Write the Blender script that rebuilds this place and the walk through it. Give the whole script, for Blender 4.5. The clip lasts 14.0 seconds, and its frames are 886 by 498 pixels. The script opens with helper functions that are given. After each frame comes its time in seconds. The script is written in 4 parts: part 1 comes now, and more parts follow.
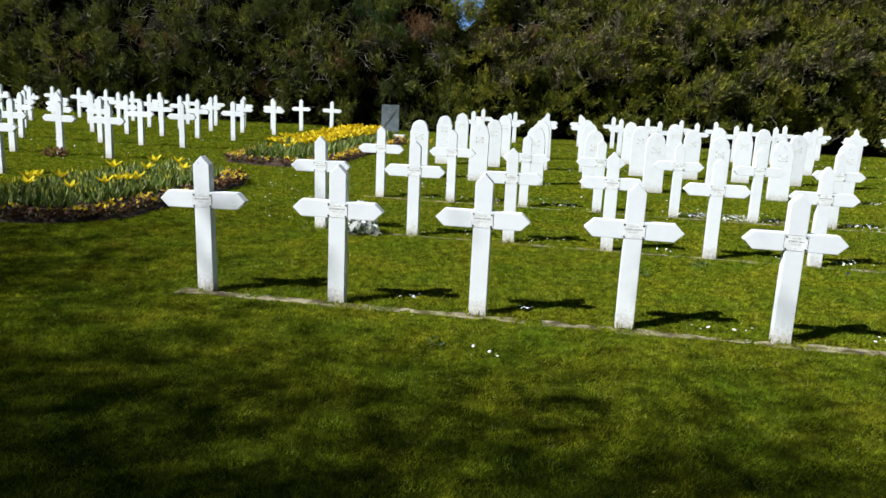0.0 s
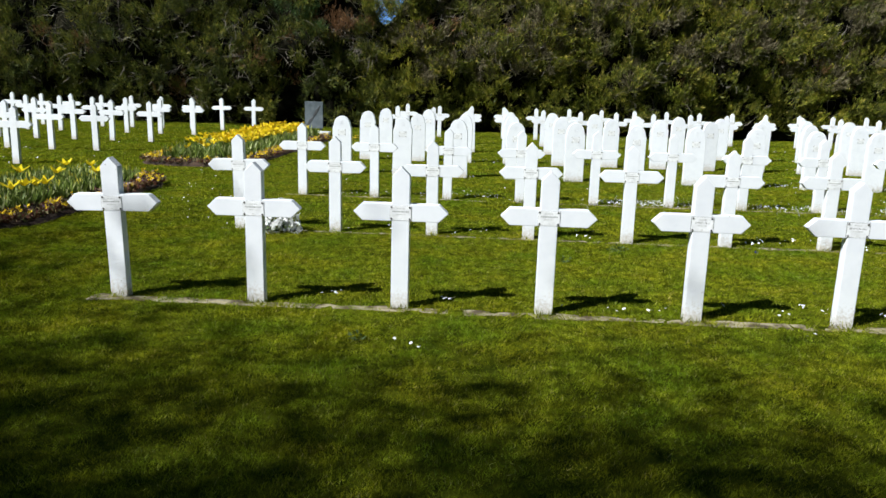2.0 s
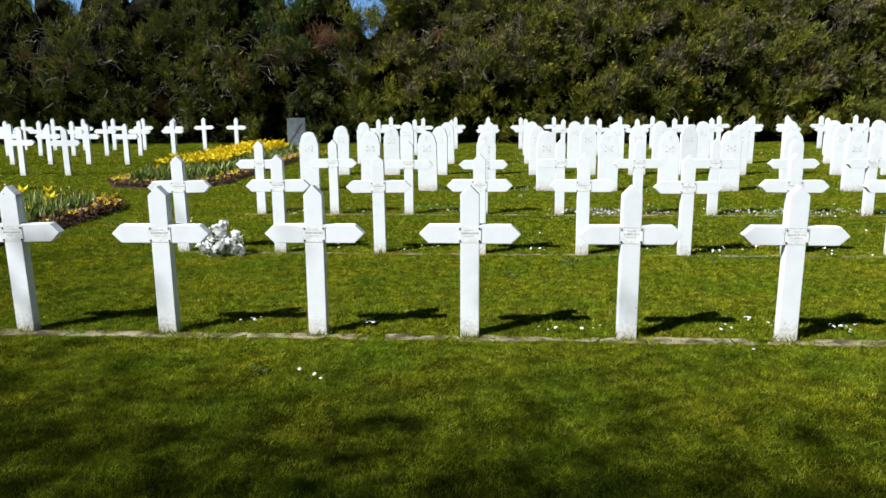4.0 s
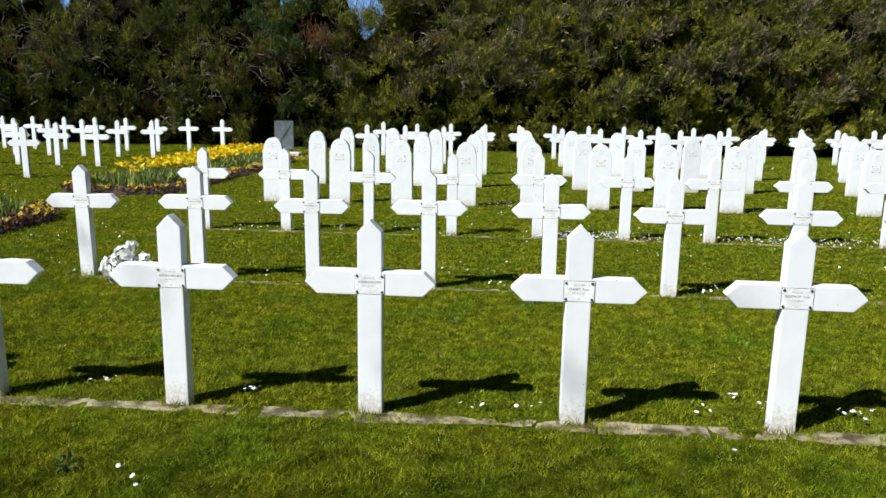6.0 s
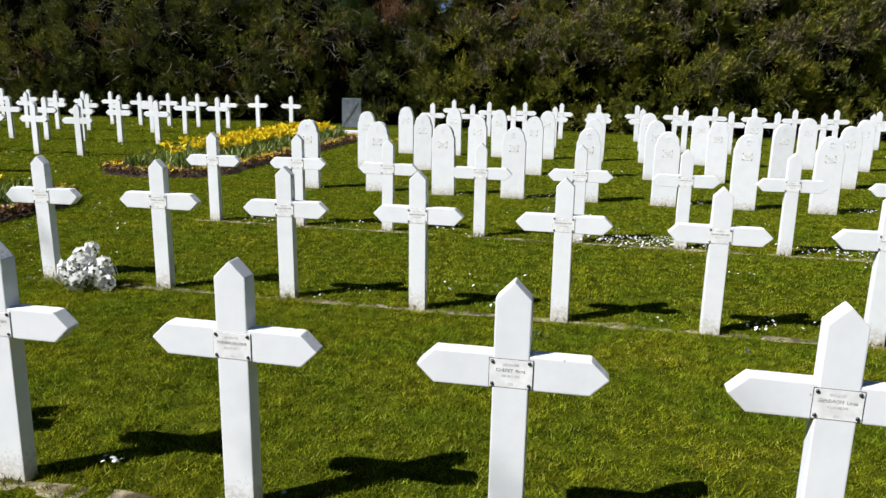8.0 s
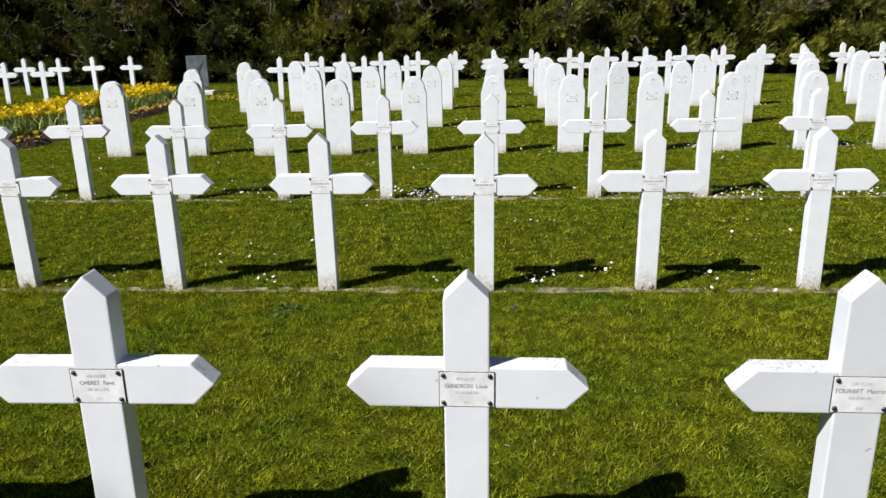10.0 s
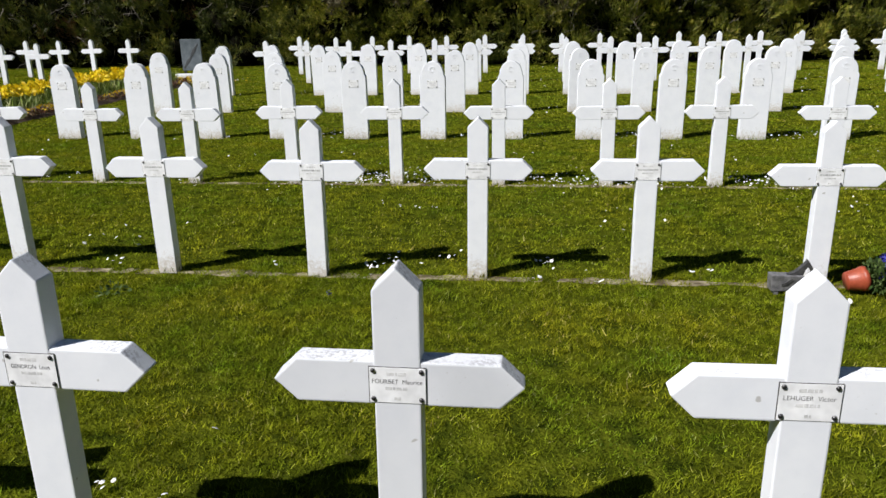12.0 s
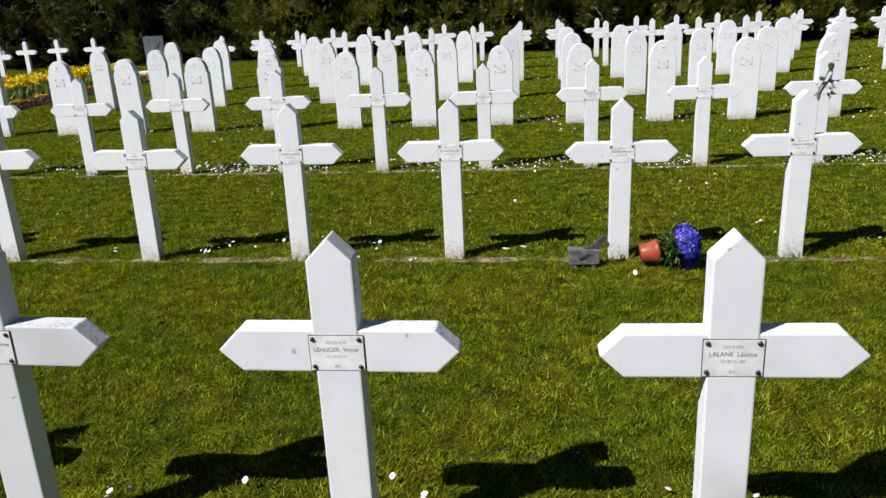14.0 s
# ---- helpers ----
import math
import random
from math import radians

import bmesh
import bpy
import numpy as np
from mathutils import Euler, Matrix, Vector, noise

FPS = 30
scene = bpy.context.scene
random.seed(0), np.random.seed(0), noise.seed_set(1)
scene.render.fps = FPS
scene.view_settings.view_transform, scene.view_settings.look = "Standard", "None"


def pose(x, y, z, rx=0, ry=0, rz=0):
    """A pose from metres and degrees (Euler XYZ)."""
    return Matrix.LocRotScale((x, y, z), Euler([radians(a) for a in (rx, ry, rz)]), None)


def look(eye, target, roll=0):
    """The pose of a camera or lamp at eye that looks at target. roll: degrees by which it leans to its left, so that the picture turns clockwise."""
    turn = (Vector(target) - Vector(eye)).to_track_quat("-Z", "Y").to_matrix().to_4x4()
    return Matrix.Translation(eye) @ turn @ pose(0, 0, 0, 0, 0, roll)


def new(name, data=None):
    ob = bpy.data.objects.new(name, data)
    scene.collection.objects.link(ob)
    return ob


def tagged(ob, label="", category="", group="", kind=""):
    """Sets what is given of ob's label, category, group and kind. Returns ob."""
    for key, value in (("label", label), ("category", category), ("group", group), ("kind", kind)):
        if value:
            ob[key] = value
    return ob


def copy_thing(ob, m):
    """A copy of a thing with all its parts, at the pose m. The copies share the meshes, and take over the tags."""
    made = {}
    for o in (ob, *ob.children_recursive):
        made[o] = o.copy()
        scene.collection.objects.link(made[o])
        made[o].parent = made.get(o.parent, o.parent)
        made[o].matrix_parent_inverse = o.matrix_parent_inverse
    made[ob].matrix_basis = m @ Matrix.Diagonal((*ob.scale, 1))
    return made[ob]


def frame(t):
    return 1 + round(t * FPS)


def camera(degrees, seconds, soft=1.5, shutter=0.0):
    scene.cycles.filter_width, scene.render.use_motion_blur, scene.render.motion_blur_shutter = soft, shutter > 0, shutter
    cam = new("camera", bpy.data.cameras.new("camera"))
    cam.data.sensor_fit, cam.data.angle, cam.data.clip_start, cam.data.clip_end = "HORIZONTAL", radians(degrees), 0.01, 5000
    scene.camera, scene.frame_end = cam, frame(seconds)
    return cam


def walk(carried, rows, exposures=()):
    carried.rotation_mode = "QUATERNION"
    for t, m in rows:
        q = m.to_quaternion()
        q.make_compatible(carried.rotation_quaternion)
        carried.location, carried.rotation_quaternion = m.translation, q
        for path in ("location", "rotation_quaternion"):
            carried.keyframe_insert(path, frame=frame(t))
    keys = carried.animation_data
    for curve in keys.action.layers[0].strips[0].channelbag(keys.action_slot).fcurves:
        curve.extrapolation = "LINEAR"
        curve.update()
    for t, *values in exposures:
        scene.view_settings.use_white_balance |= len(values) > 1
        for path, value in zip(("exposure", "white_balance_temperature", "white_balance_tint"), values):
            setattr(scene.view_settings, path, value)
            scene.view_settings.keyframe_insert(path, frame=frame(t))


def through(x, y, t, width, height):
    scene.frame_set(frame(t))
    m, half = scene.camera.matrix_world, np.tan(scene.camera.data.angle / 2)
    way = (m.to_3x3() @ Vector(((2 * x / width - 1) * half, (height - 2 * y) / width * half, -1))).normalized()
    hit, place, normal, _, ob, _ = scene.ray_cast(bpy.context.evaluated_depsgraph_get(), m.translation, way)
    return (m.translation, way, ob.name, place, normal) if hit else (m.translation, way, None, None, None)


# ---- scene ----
cam = camera(60.73, 14.0)
PATH = [
    (0, (-0.1383, 0.4831, 1.4893), (-0.4136, 2.4207, 1.0773), 2.87),
    (0.5, (-0.1531, 0.4752, 1.4798), (-0.3771, 2.4215, 1.0776), 3.40),
    (1, (-0.1132, 0.4732, 1.4809), (-0.2219, 2.4233, 1.0508), 1.78),
    (1.5, (-0.0728, 0.4715, 1.4769), (-0.1731, 2.4251, 1.0604), 0.98),
    (2, (-0.0490, 0.4703, 1.4802), (-0.1468, 2.4238, 1.0628), 1.70),
    (2.5, (0.0379, 0.4849, 1.4837), (0.0202, 2.4503, 1.1135), 0.76),
    (2.7, (0.0783, 0.4826, 1.4869), (0.0737, 2.4464, 1.1081), 1.23),
    (4.8, (0.6952, 1.1416, 1.4872), (0.5292, 3.0947, 1.0898), -1.17),
    (5, (0.7157, 1.2452, 1.4695), (0.5933, 3.1967, 1.0490), -0.72),
    (5.5, (0.8251, 1.5948, 1.5073), (0.7100, 3.5411, 1.0616), -0.35),
    (6, (1.0037, 1.9241, 1.5103), (0.8569, 3.8827, 1.1329), 0.92),
    (6.5, (1.2051, 2.2755, 1.5554), (0.8718, 4.2061, 1.1534), 0.83),
    (7, (1.2785, 2.6098, 1.5810), (0.9941, 4.5531, 1.2033), 0.05),
    (7.5, (1.3837, 2.8468, 1.5844), (1.0503, 4.7791, 1.1905), -1.20),
    (8, (1.6261, 3.0741, 1.6031), (1.2327, 4.9836, 1.1570), 1.12),
    (8.5, (1.8071, 3.2934, 1.5846), (1.4974, 5.2122, 1.1127), -0.96),
    (9, (2.0076, 3.4916, 1.5846), (1.8729, 5.4154, 1.0544), 0.53),
    (9.2, (2.0831, 3.5199, 1.5725), (1.9544, 5.4304, 0.9951), -1.31),
    (11.3, (3.2184, 3.6985, 1.5617), (3.0512, 5.6187, 1.0280), 0.03),
    (11.5, (3.3572, 3.6923, 1.5528), (3.0977, 5.6018, 1.0176), 0.24),
    (12, (3.6712, 3.7106, 1.5488), (3.4484, 5.6053, 0.9486), -1.01),
    (12.5, (3.9449, 3.7943, 1.5213), (3.7653, 5.6863, 0.8983), -1.44),
    (13, (4.2227, 3.8043, 1.5150), (4.0470, 5.7015, 0.9070), -2.82),
    (13.5, (4.5466, 3.6843, 1.5238), (4.2370, 5.5492, 0.8709), -3.46),
    (14, (4.8408, 3.6608, 1.5063), (4.5943, 5.5458, 0.8848), -2.55),
]
walk(cam, [(t, look(eye, target, roll)) for t, eye, target, roll in PATH],
     [(0, 0.64, 6350, 7), (5.5, 0.68, 6430, 8), (8, 0.55, 6550, 10.5), (11.5, 0.43, 6560, 12.3), (14, 0.35, 6560, 12.8)])

# ---- light ----
SUN_AZ, SUN_EL = radians(231.0), radians(45.4)   # clockwise from +y, above the horizon
world = bpy.data.worlds.new("sky")
scene.world = world
world.use_nodes = True
wt = world.node_tree
sky = wt.nodes.new("ShaderNodeTexSky")
sky.sky_type, sky.sun_disc = "NISHITA", False
sky.sun_elevation, sky.sun_rotation = SUN_EL, SUN_AZ
sky.air_density, sky.dust_density, sky.ozone_density = 1.3, 0.0, 4.0
wt.links.new(sky.outputs["Color"], wt.nodes["Background"].inputs["Color"])
wt.nodes["Background"].inputs["Strength"].default_value = 0.022
to_sun = Vector((math.sin(SUN_AZ) * math.cos(SUN_EL), math.cos(SUN_AZ) * math.cos(SUN_EL), math.sin(SUN_EL)))
sun_data = bpy.data.lights.new("sun", "SUN")
sun_data.energy, sun_data.angle, sun_data.color = 5.0, radians(0.53), (1.0, 0.985, 0.955)
sun = new("sun", sun_data)
sun.matrix_world = look(to_sun * 60, (0, 0, 0))


# ---- materials ----
def material(name, rough=0.6, metal=0.0, spec=0.5):
    m = bpy.data.materials.new(name)
    m.use_nodes = True
    b = m.node_tree.nodes["Principled BSDF"]
    b.inputs["Roughness"].default_value, b.inputs["Metallic"].default_value = rough, metal
    b.inputs["Specular IOR Level"].default_value = spec
    return m, m.node_tree, b


def node(t, kind, **values):
    n = t.nodes.new(kind)
    for k, v in values.items():
        n.inputs[k].default_value = v
    return n


def ramp(t, source, stops):
    r = t.nodes.new("ShaderNodeValToRGB")
    while len(r.color_ramp.elements) < len(stops):
        r.color_ramp.elements.new(0.5)
    for e, (p, c) in zip(r.color_ramp.elements, stops):
        e.position, e.color = p, (*c, 1)
    t.links.new(source, r.inputs["Fac"])
    return r.outputs["Color"]


def noise_fac(t, scale, detail=4, rough=0.6, space="Object", stretch=(1, 1, 1)):
    co = t.nodes.new("ShaderNodeTexCoord")
    mp = t.nodes.new("ShaderNodeMapping")
    mp.inputs["Scale"].default_value = stretch
    n = node(t, "ShaderNodeTexNoise", Scale=scale, Detail=detail, Roughness=rough)
    t.links.new(co.outputs[space], mp.inputs["Vector"])
    t.links.new(mp.outputs["Vector"], n.inputs["Vector"])
    return n.outputs["Fac"]


def position_noise(t, scale, detail=3, rough=0.6):
    g = t.nodes.new("ShaderNodeNewGeometry")
    n = node(t, "ShaderNodeTexNoise", Scale=scale, Detail=detail, Roughness=rough)
    t.links.new(g.outputs["Position"], n.inputs["Vector"])
    return n.outputs["Fac"]


def mix(t, fac, a, b, blend="MIX"):
    m = t.nodes.new("ShaderNodeMix")
    m.data_type, m.blend_type = "RGBA", blend
    for value, sock in ((fac, m.inputs[0]), (a, m.inputs[6]), (b, m.inputs[7])):
        if hasattr(value, "is_linked"):
            t.links.new(value, sock)
        else:
            sock.default_value = value if isinstance(value, float) else (*value, 1)
    return m.outputs[2]


def bump(t, b, fac, strength, distance):
    n = node(t, "ShaderNodeBump", Strength=strength, Distance=distance)
    t.links.new(fac, n.inputs["Height"])
    t.links.new(n.outputs["Normal"], b.inputs["Normal"])


def two_tone(name, dark, light, scale, rough=0.7, metal=0.0, spec=0.5, fine=60.0, relief=0.3, depth=0.004, low=0.35, high=0.65):
    """A surface of two tones in patches, with a fine grain over it."""
    m, t, b = material(name, rough, metal, spec)
    coarse = ramp(t, position_noise(t, scale), [(low, dark), (high, light)])
    grain = ramp(t, position_noise(t, fine, 2), [(0.3, (0.82, 0.82, 0.82)), (0.7, (1.1, 1.1, 1.1))])
    t.links.new(mix(t, 1.0, coarse, grain, "MULTIPLY"), b.inputs["Base Color"])
    bump(t, b, position_noise(t, fine, 3), relief, depth)
    return m


def leafy(name, stops, patch=None, patch_scale=1.2, rough=0.55, through=0.35, lift=(1.0, 1.0, 1.0), spec=0.25, tuft=None, tuft_scale=9.0):
    """Leaves or blades: each island takes its own tone, patches differ, and light comes through."""
    m, t, b = material(name, rough, spec=spec)
    g = t.nodes.new("ShaderNodeNewGeometry")
    tone = ramp(t, g.outputs["Random Per Island"], stops)
    if patch:
        f = ramp(t, position_noise(t, patch_scale, 4), [(0.35, patch[0]), (0.65, patch[1])])
        tone = mix(t, 1.0, tone, f, "MULTIPLY")
    if tuft:
        f = ramp(t, position_noise(t, tuft_scale, 3), [(0.36, tuft[0]), (0.64, tuft[1])])
        tone = mix(t, 1.0, tone, f, "MULTIPLY")
    t.links.new(tone, b.inputs["Base Color"])
    tr = t.nodes.new("ShaderNodeBsdfTranslucent")
    t.links.new(mix(t, 1.0, tone, lift, "MULTIPLY"), tr.inputs["Color"])
    ms = t.nodes.new("ShaderNodeMixShader")
    ms.inputs[0].default_value = through
    t.links.new(b.outputs[0], ms.inputs[1])
    t.links.new(tr.outputs[0], ms.inputs[2])
    t.links.new(ms.outputs[0], t.nodes["Material Output"].inputs["Surface"])
    return m


def white_paint(name="white_paint", tone=1.0, worn=0.0):
    """White masonry paint: faint grey mottling, flecks of lichen, earth splashed up the foot."""
    m, t, b = material(name, 0.55, spec=0.35)
    base = ramp(t, position_noise(t, 9.0, 5), [(0.3, (0.735 * tone, 0.766 * tone, 0.822 * tone)), (0.6, (0.79 * tone, 0.818 * tone, 0.868 * tone))])
    specks = ramp(t, position_noise(t, 130.0, 2), [(0.66, (0, 0, 0)), (0.74, (1, 1, 1))])
    weathered = ramp(t, position_noise(t, 14.0, 4), [(0.56, (0, 0, 0)), (0.72, (0.55, 0.55, 0.55))])
    base = mix(t, mix(t, 1.0, specks, weathered, "MULTIPLY"), base, (0.42, 0.41, 0.39))
    g = t.nodes.new("ShaderNodeNewGeometry")
    nz = t.nodes.new("ShaderNodeSeparateXYZ")
    t.links.new(g.outputs["Normal"], nz.inputs[0])
    top = ramp(t, nz.outputs["Z"], [(0.35, (0, 0, 0)), (0.6, (1, 1, 1))])
    lichen = ramp(t, position_noise(t, 85.0, 4, 0.7), [(0.49, (0, 0, 0)), (0.58, (0.8, 0.8, 0.8))])
    where = ramp(t, position_noise(t, 4.0, 3), [(0.44 - worn, (0, 0, 0)), (0.60 - worn, (1, 1, 1))])
    base = mix(t, mix(t, 1.0, mix(t, 1.0, lichen, top, "MULTIPLY"), where, "MULTIPLY"), base, (0.36, 0.365, 0.39))
    chips = ramp(t, position_noise(t, 30.0, 1), [(0.775, (0, 0, 0)), (0.80, (0.7, 0.7, 0.7))])
    base = mix(t, chips, base, (0.36, 0.35, 0.33))
    co = t.nodes.new("ShaderNodeTexCoord")
    sep = t.nodes.new("ShaderNodeSeparateXYZ")
    t.links.new(co.outputs["Object"], sep.inputs[0])
    reach = node(t, "ShaderNodeMapRange", **{"From Min": 0.0, "From Max": 0.22, "To Min": 0.52, "To Max": 0.0})
    t.links.new(sep.outputs["Z"], reach.inputs["Value"])
    add = t.nodes.new("ShaderNodeMath")
    add.operation = "ADD"
    t.links.new(reach.outputs[0], add.inputs[0])
    t.links.new(position_noise(t, 48.0, 5, 0.7), add.inputs[1])
    splash = ramp(t, add.outputs[0], [(0.72, (0, 0, 0)), (1.0, (0.6, 0.6, 0.6))])
    t.links.new(mix(t, splash, base, (0.40, 0.33, 0.24)), b.inputs["Base Color"])
    bump(t, b, position_noise(t, 60.0, 4), 0.10, 0.002)
    return m


WHITE = white_paint()
# for one cross: overall tone lowered, lichen spread further on the upper faces
GREYER_WHITE = white_paint("greyer_white_paint", 0.88, 0.10)
PLATE = two_tone("plate_enamel", (0.81, 0.83, 0.855), (0.845, 0.86, 0.885), 25, 0.4, 0.0, 0.5, 20, 0.02, 0.001)
# two tones of rim that paint the shadow gap round the plates
GAP_GREY = two_tone("grey_gap_shade", (0.42, 0.43, 0.45), (0.52, 0.53, 0.55), 30, 0.6)
GAP_DARK = two_tone("dark_gap_shade", (0.05, 0.05, 0.05), (0.10, 0.10, 0.10), 30, 0.6)
SCREW = two_tone("screw_steel", (0.05, 0.05, 0.055), (0.12, 0.12, 0.12), 80, 0.4, 0.8)
INK = two_tone("ink", (0.10, 0.10, 0.11), (0.19, 0.19, 0.20), 60, 0.7)
WORN_INK = two_tone("worn_ink", (0.40, 0.41, 0.42), (0.52, 0.53, 0.54), 60, 0.7)
FADED = two_tone("faded_ink", (0.58, 0.59, 0.60), (0.70, 0.71, 0.72), 60, 0.7)
CONCRETE = two_tone("strip_concrete", (0.080, 0.058, 0.028), (0.36, 0.312, 0.200), 8, 0.9, fine=90, relief=0.9, depth=0.008, low=0.40, high=0.60)
SOIL = two_tone("soil", (0.024, 0.014, 0.008), (0.070, 0.040, 0.023), 6, 0.95, fine=45, relief=1.0, depth=0.03)
SLATE = two_tone("grey_slate", (0.075, 0.095, 0.11), (0.14, 0.165, 0.185), 5, 0.5, fine=60)
SLATE_DARK = two_tone("dark_slate", (0.035, 0.04, 0.045), (0.07, 0.075, 0.08), 8, 0.5)
GRANITE = two_tone("grey_granite", (0.09, 0.09, 0.095), (0.20, 0.20, 0.21), 30, 0.45, fine=300, relief=0.2)
GRANITE_TOP = two_tone("worn_granite", (0.03, 0.03, 0.035), (0.085, 0.085, 0.085), 20, 0.5, fine=200)
TERRACOTTA = two_tone("terracotta_plastic", (0.27, 0.048, 0.022), (0.35, 0.072, 0.034), 12, 0.45, fine=90, relief=0.1)
BARK = two_tone("bark", (0.045, 0.035, 0.027), (0.13, 0.105, 0.08), 8, 0.9, fine=40, relief=0.8, depth=0.02)
TWIG = two_tone("bare_twig", (0.09, 0.078, 0.066), (0.30, 0.26, 0.22), 3, 0.9, fine=40)
GROUND = two_tone("lawn_soil", (0.028, 0.040, 0.004), (0.105, 0.122, 0.009), 7.0, 1.0, spec=0.0, fine=45, relief=1.0, depth=0.03)
GRASS = leafy("grass_blade", [(0.0, (0.060, 0.088, 0.005)), (0.45, (0.190, 0.236, 0.012)), (0.93, (0.255, 0.318, 0.026)), (1.0, (0.40, 0.40, 0.16))],
              ((0.68, 0.84, 0.74), (1.26, 1.06, 0.95)), 1.7, 0.9, 0.30, (1.1, 1.15, 0.4), 0.04, ((0.50, 0.48, 0.46), (1.36, 1.31, 1.15)), 12.0)
DAISY = two_tone("daisy_petal", (0.72, 0.72, 0.72), (0.82, 0.82, 0.82), 40, 0.6)
YELLOW = leafy("yellow_petal", [(0.0, (0.68, 0.48, 0.01)), (1.0, (0.85, 0.68, 0.02))], None, 1, 0.5, 0.3)
BUD = leafy("pale_bud", [(0.0, (0.42, 0.42, 0.06)), (1.0, (0.62, 0.55, 0.08))], None, 1, 0.5, 0.3)
BULB_LEAF = leafy("bulb_leaf", [(0.0, (0.045, 0.076, 0.010)), (0.55, (0.135, 0.195, 0.030)), (0.82, (0.25, 0.31, 0.07)), (1.0, (0.58, 0.60, 0.32))], None, 1, 0.45, 0.25)
BEDDING = leafy("bedding_leaf", [(0.0, (0.06, 0.020, 0.014)), (0.5, (0.13, 0.048, 0.024)), (0.8, (0.07, 0.085, 0.025)), (1.0, (0.30, 0.22, 0.12))], None, 1, 0.6, 0.2)
PANSY = leafy("pansy_petal", [(0.0, (0.75, 0.52, 0.015)), (0.75, (0.80, 0.60, 0.03)), (0.78, (0.16, 0.08, 0.22)), (1.0, (0.62, 0.55, 0.45))], None, 1, 0.6, 0.2)
WHITE_PETAL = leafy("white_petal", [(0.0, (0.78, 0.79, 0.80)), (1.0, (0.88, 0.88, 0.88))], None, 1, 0.6, 0.35)
BLUE_PETAL = leafy("blue_petal", [(0.0, (0.016, 0.014, 0.22)), (0.78, (0.045, 0.042, 0.44)), (0.86, (0.10, 0.10, 0.62)), (1.0, (0.34, 0.35, 0.80))], None, 1, 0.5, 0.2)
POT_LEAF = leafy("pot_leaf", [(0.0, (0.035, 0.07, 0.015)), (1.0, (0.12, 0.17, 0.05))], None, 1, 0.5, 0.25)
CONIFER = leafy("conifer_spray", [(0.0, (0.040, 0.055, 0.009)), (0.5, (0.100, 0.122, 0.018)), (0.85, (0.175, 0.180, 0.040)), (1.0, (0.33, 0.28, 0.13))],
                ((0.68, 0.73, 0.70), (1.52, 1.38, 1.08)), 0.6, 0.5, 0.25, (1, 1, 1), 0.35, ((0.40, 0.45, 0.50), (2.0, 1.95, 1.2)), 4.2)
CONIFER_DARK = leafy("dark_evergreen", [(0.0, (0.028, 0.044, 0.012)), (0.6, (0.075, 0.092, 0.020)), (1.0, (0.17, 0.155, 0.045))],
                     ((0.60, 0.67, 0.70), (1.52, 1.41, 1.2)), 0.6, 0.5, 0.25, (1, 1, 1), 0.35, ((0.34, 0.40, 0.48), (2.0, 1.95, 1.3)), 3.6)
OLD_SPRAY = leafy("old_spray", [(0.0, (0.055, 0.046, 0.026)), (0.6, (0.140, 0.120, 0.062)), (1.0, (0.32, 0.28, 0.19))], None, 1, 0.7, 0.2)
DEAD = leafy("dead_foliage", [(0.0, (0.08, 0.042, 0.020)), (1.0, (0.26, 0.135, 0.058))], None, 1, 0.8, 0.2)
TREE_LEAF = leafy("tree_leaf", [(0.0, (0.03, 0.055, 0.012)), (1.0, (0.08, 0.12, 0.03))], None, 1, 0.5, 0.25)
IVY = leafy("ivy_leaf", [(0.0, (0.028, 0.062, 0.018)), (0.7, (0.075, 0.135, 0.040)), (1.0, (0.13, 0.19, 0.07))], None, 1, 0.45, 0.2)
# near-black colour stands in for the deep shade inside the hedges
SHADE_CORE = two_tone("shade_core", (0.006, 0.006, 0.004), (0.018, 0.017, 0.011), 3, 1.0, spec=0.0)


# ---- mesh helpers ----
def finish(name, bm, mat, parent=None, label="", smooth=False):
    me = bpy.data.meshes.new(name)
    bmesh.ops.recalc_face_normals(bm, faces=bm.faces)
    bm.to_mesh(me)
    bm.free()
    me.materials.append(mat)
    if smooth:
        me.polygons.foreach_set("use_smooth", [True] * len(me.polygons))
    ob = new(name, me)
    ob.parent = parent
    return tagged(ob, label)


def part(name, bm, mat, parent, label="", smooth=False):
    return finish(name, bm, mat, parent, label, smooth)


def triangles(name, verts, faces, mat, parent=None, label="", smooth=False):
    """One mesh from arrays of places and of triangles."""
    me = bpy.data.meshes.new(name)
    verts, faces = np.asarray(verts, dtype=np.float32), np.asarray(faces, dtype=np.int32)
    me.vertices.add(len(verts))
    me.vertices.foreach_set("co", verts.ravel())
    me.loops.add(faces.size)
    me.loops.foreach_set("vertex_index", faces.ravel())
    me.polygons.add(len(faces))
    me.polygons.foreach_set("loop_start", np.arange(0, faces.size, 3, dtype=np.int32))
    me.polygons.foreach_set("loop_total", np.full(len(faces), 3, dtype=np.int32))
    if smooth:
        me.polygons.foreach_set("use_smooth", np.ones(len(faces), dtype=bool))
    me.update(calc_edges=True)
    me.materials.append(mat)
    ob = new(name, me)
    ob.parent = parent
    return tagged(ob, label)


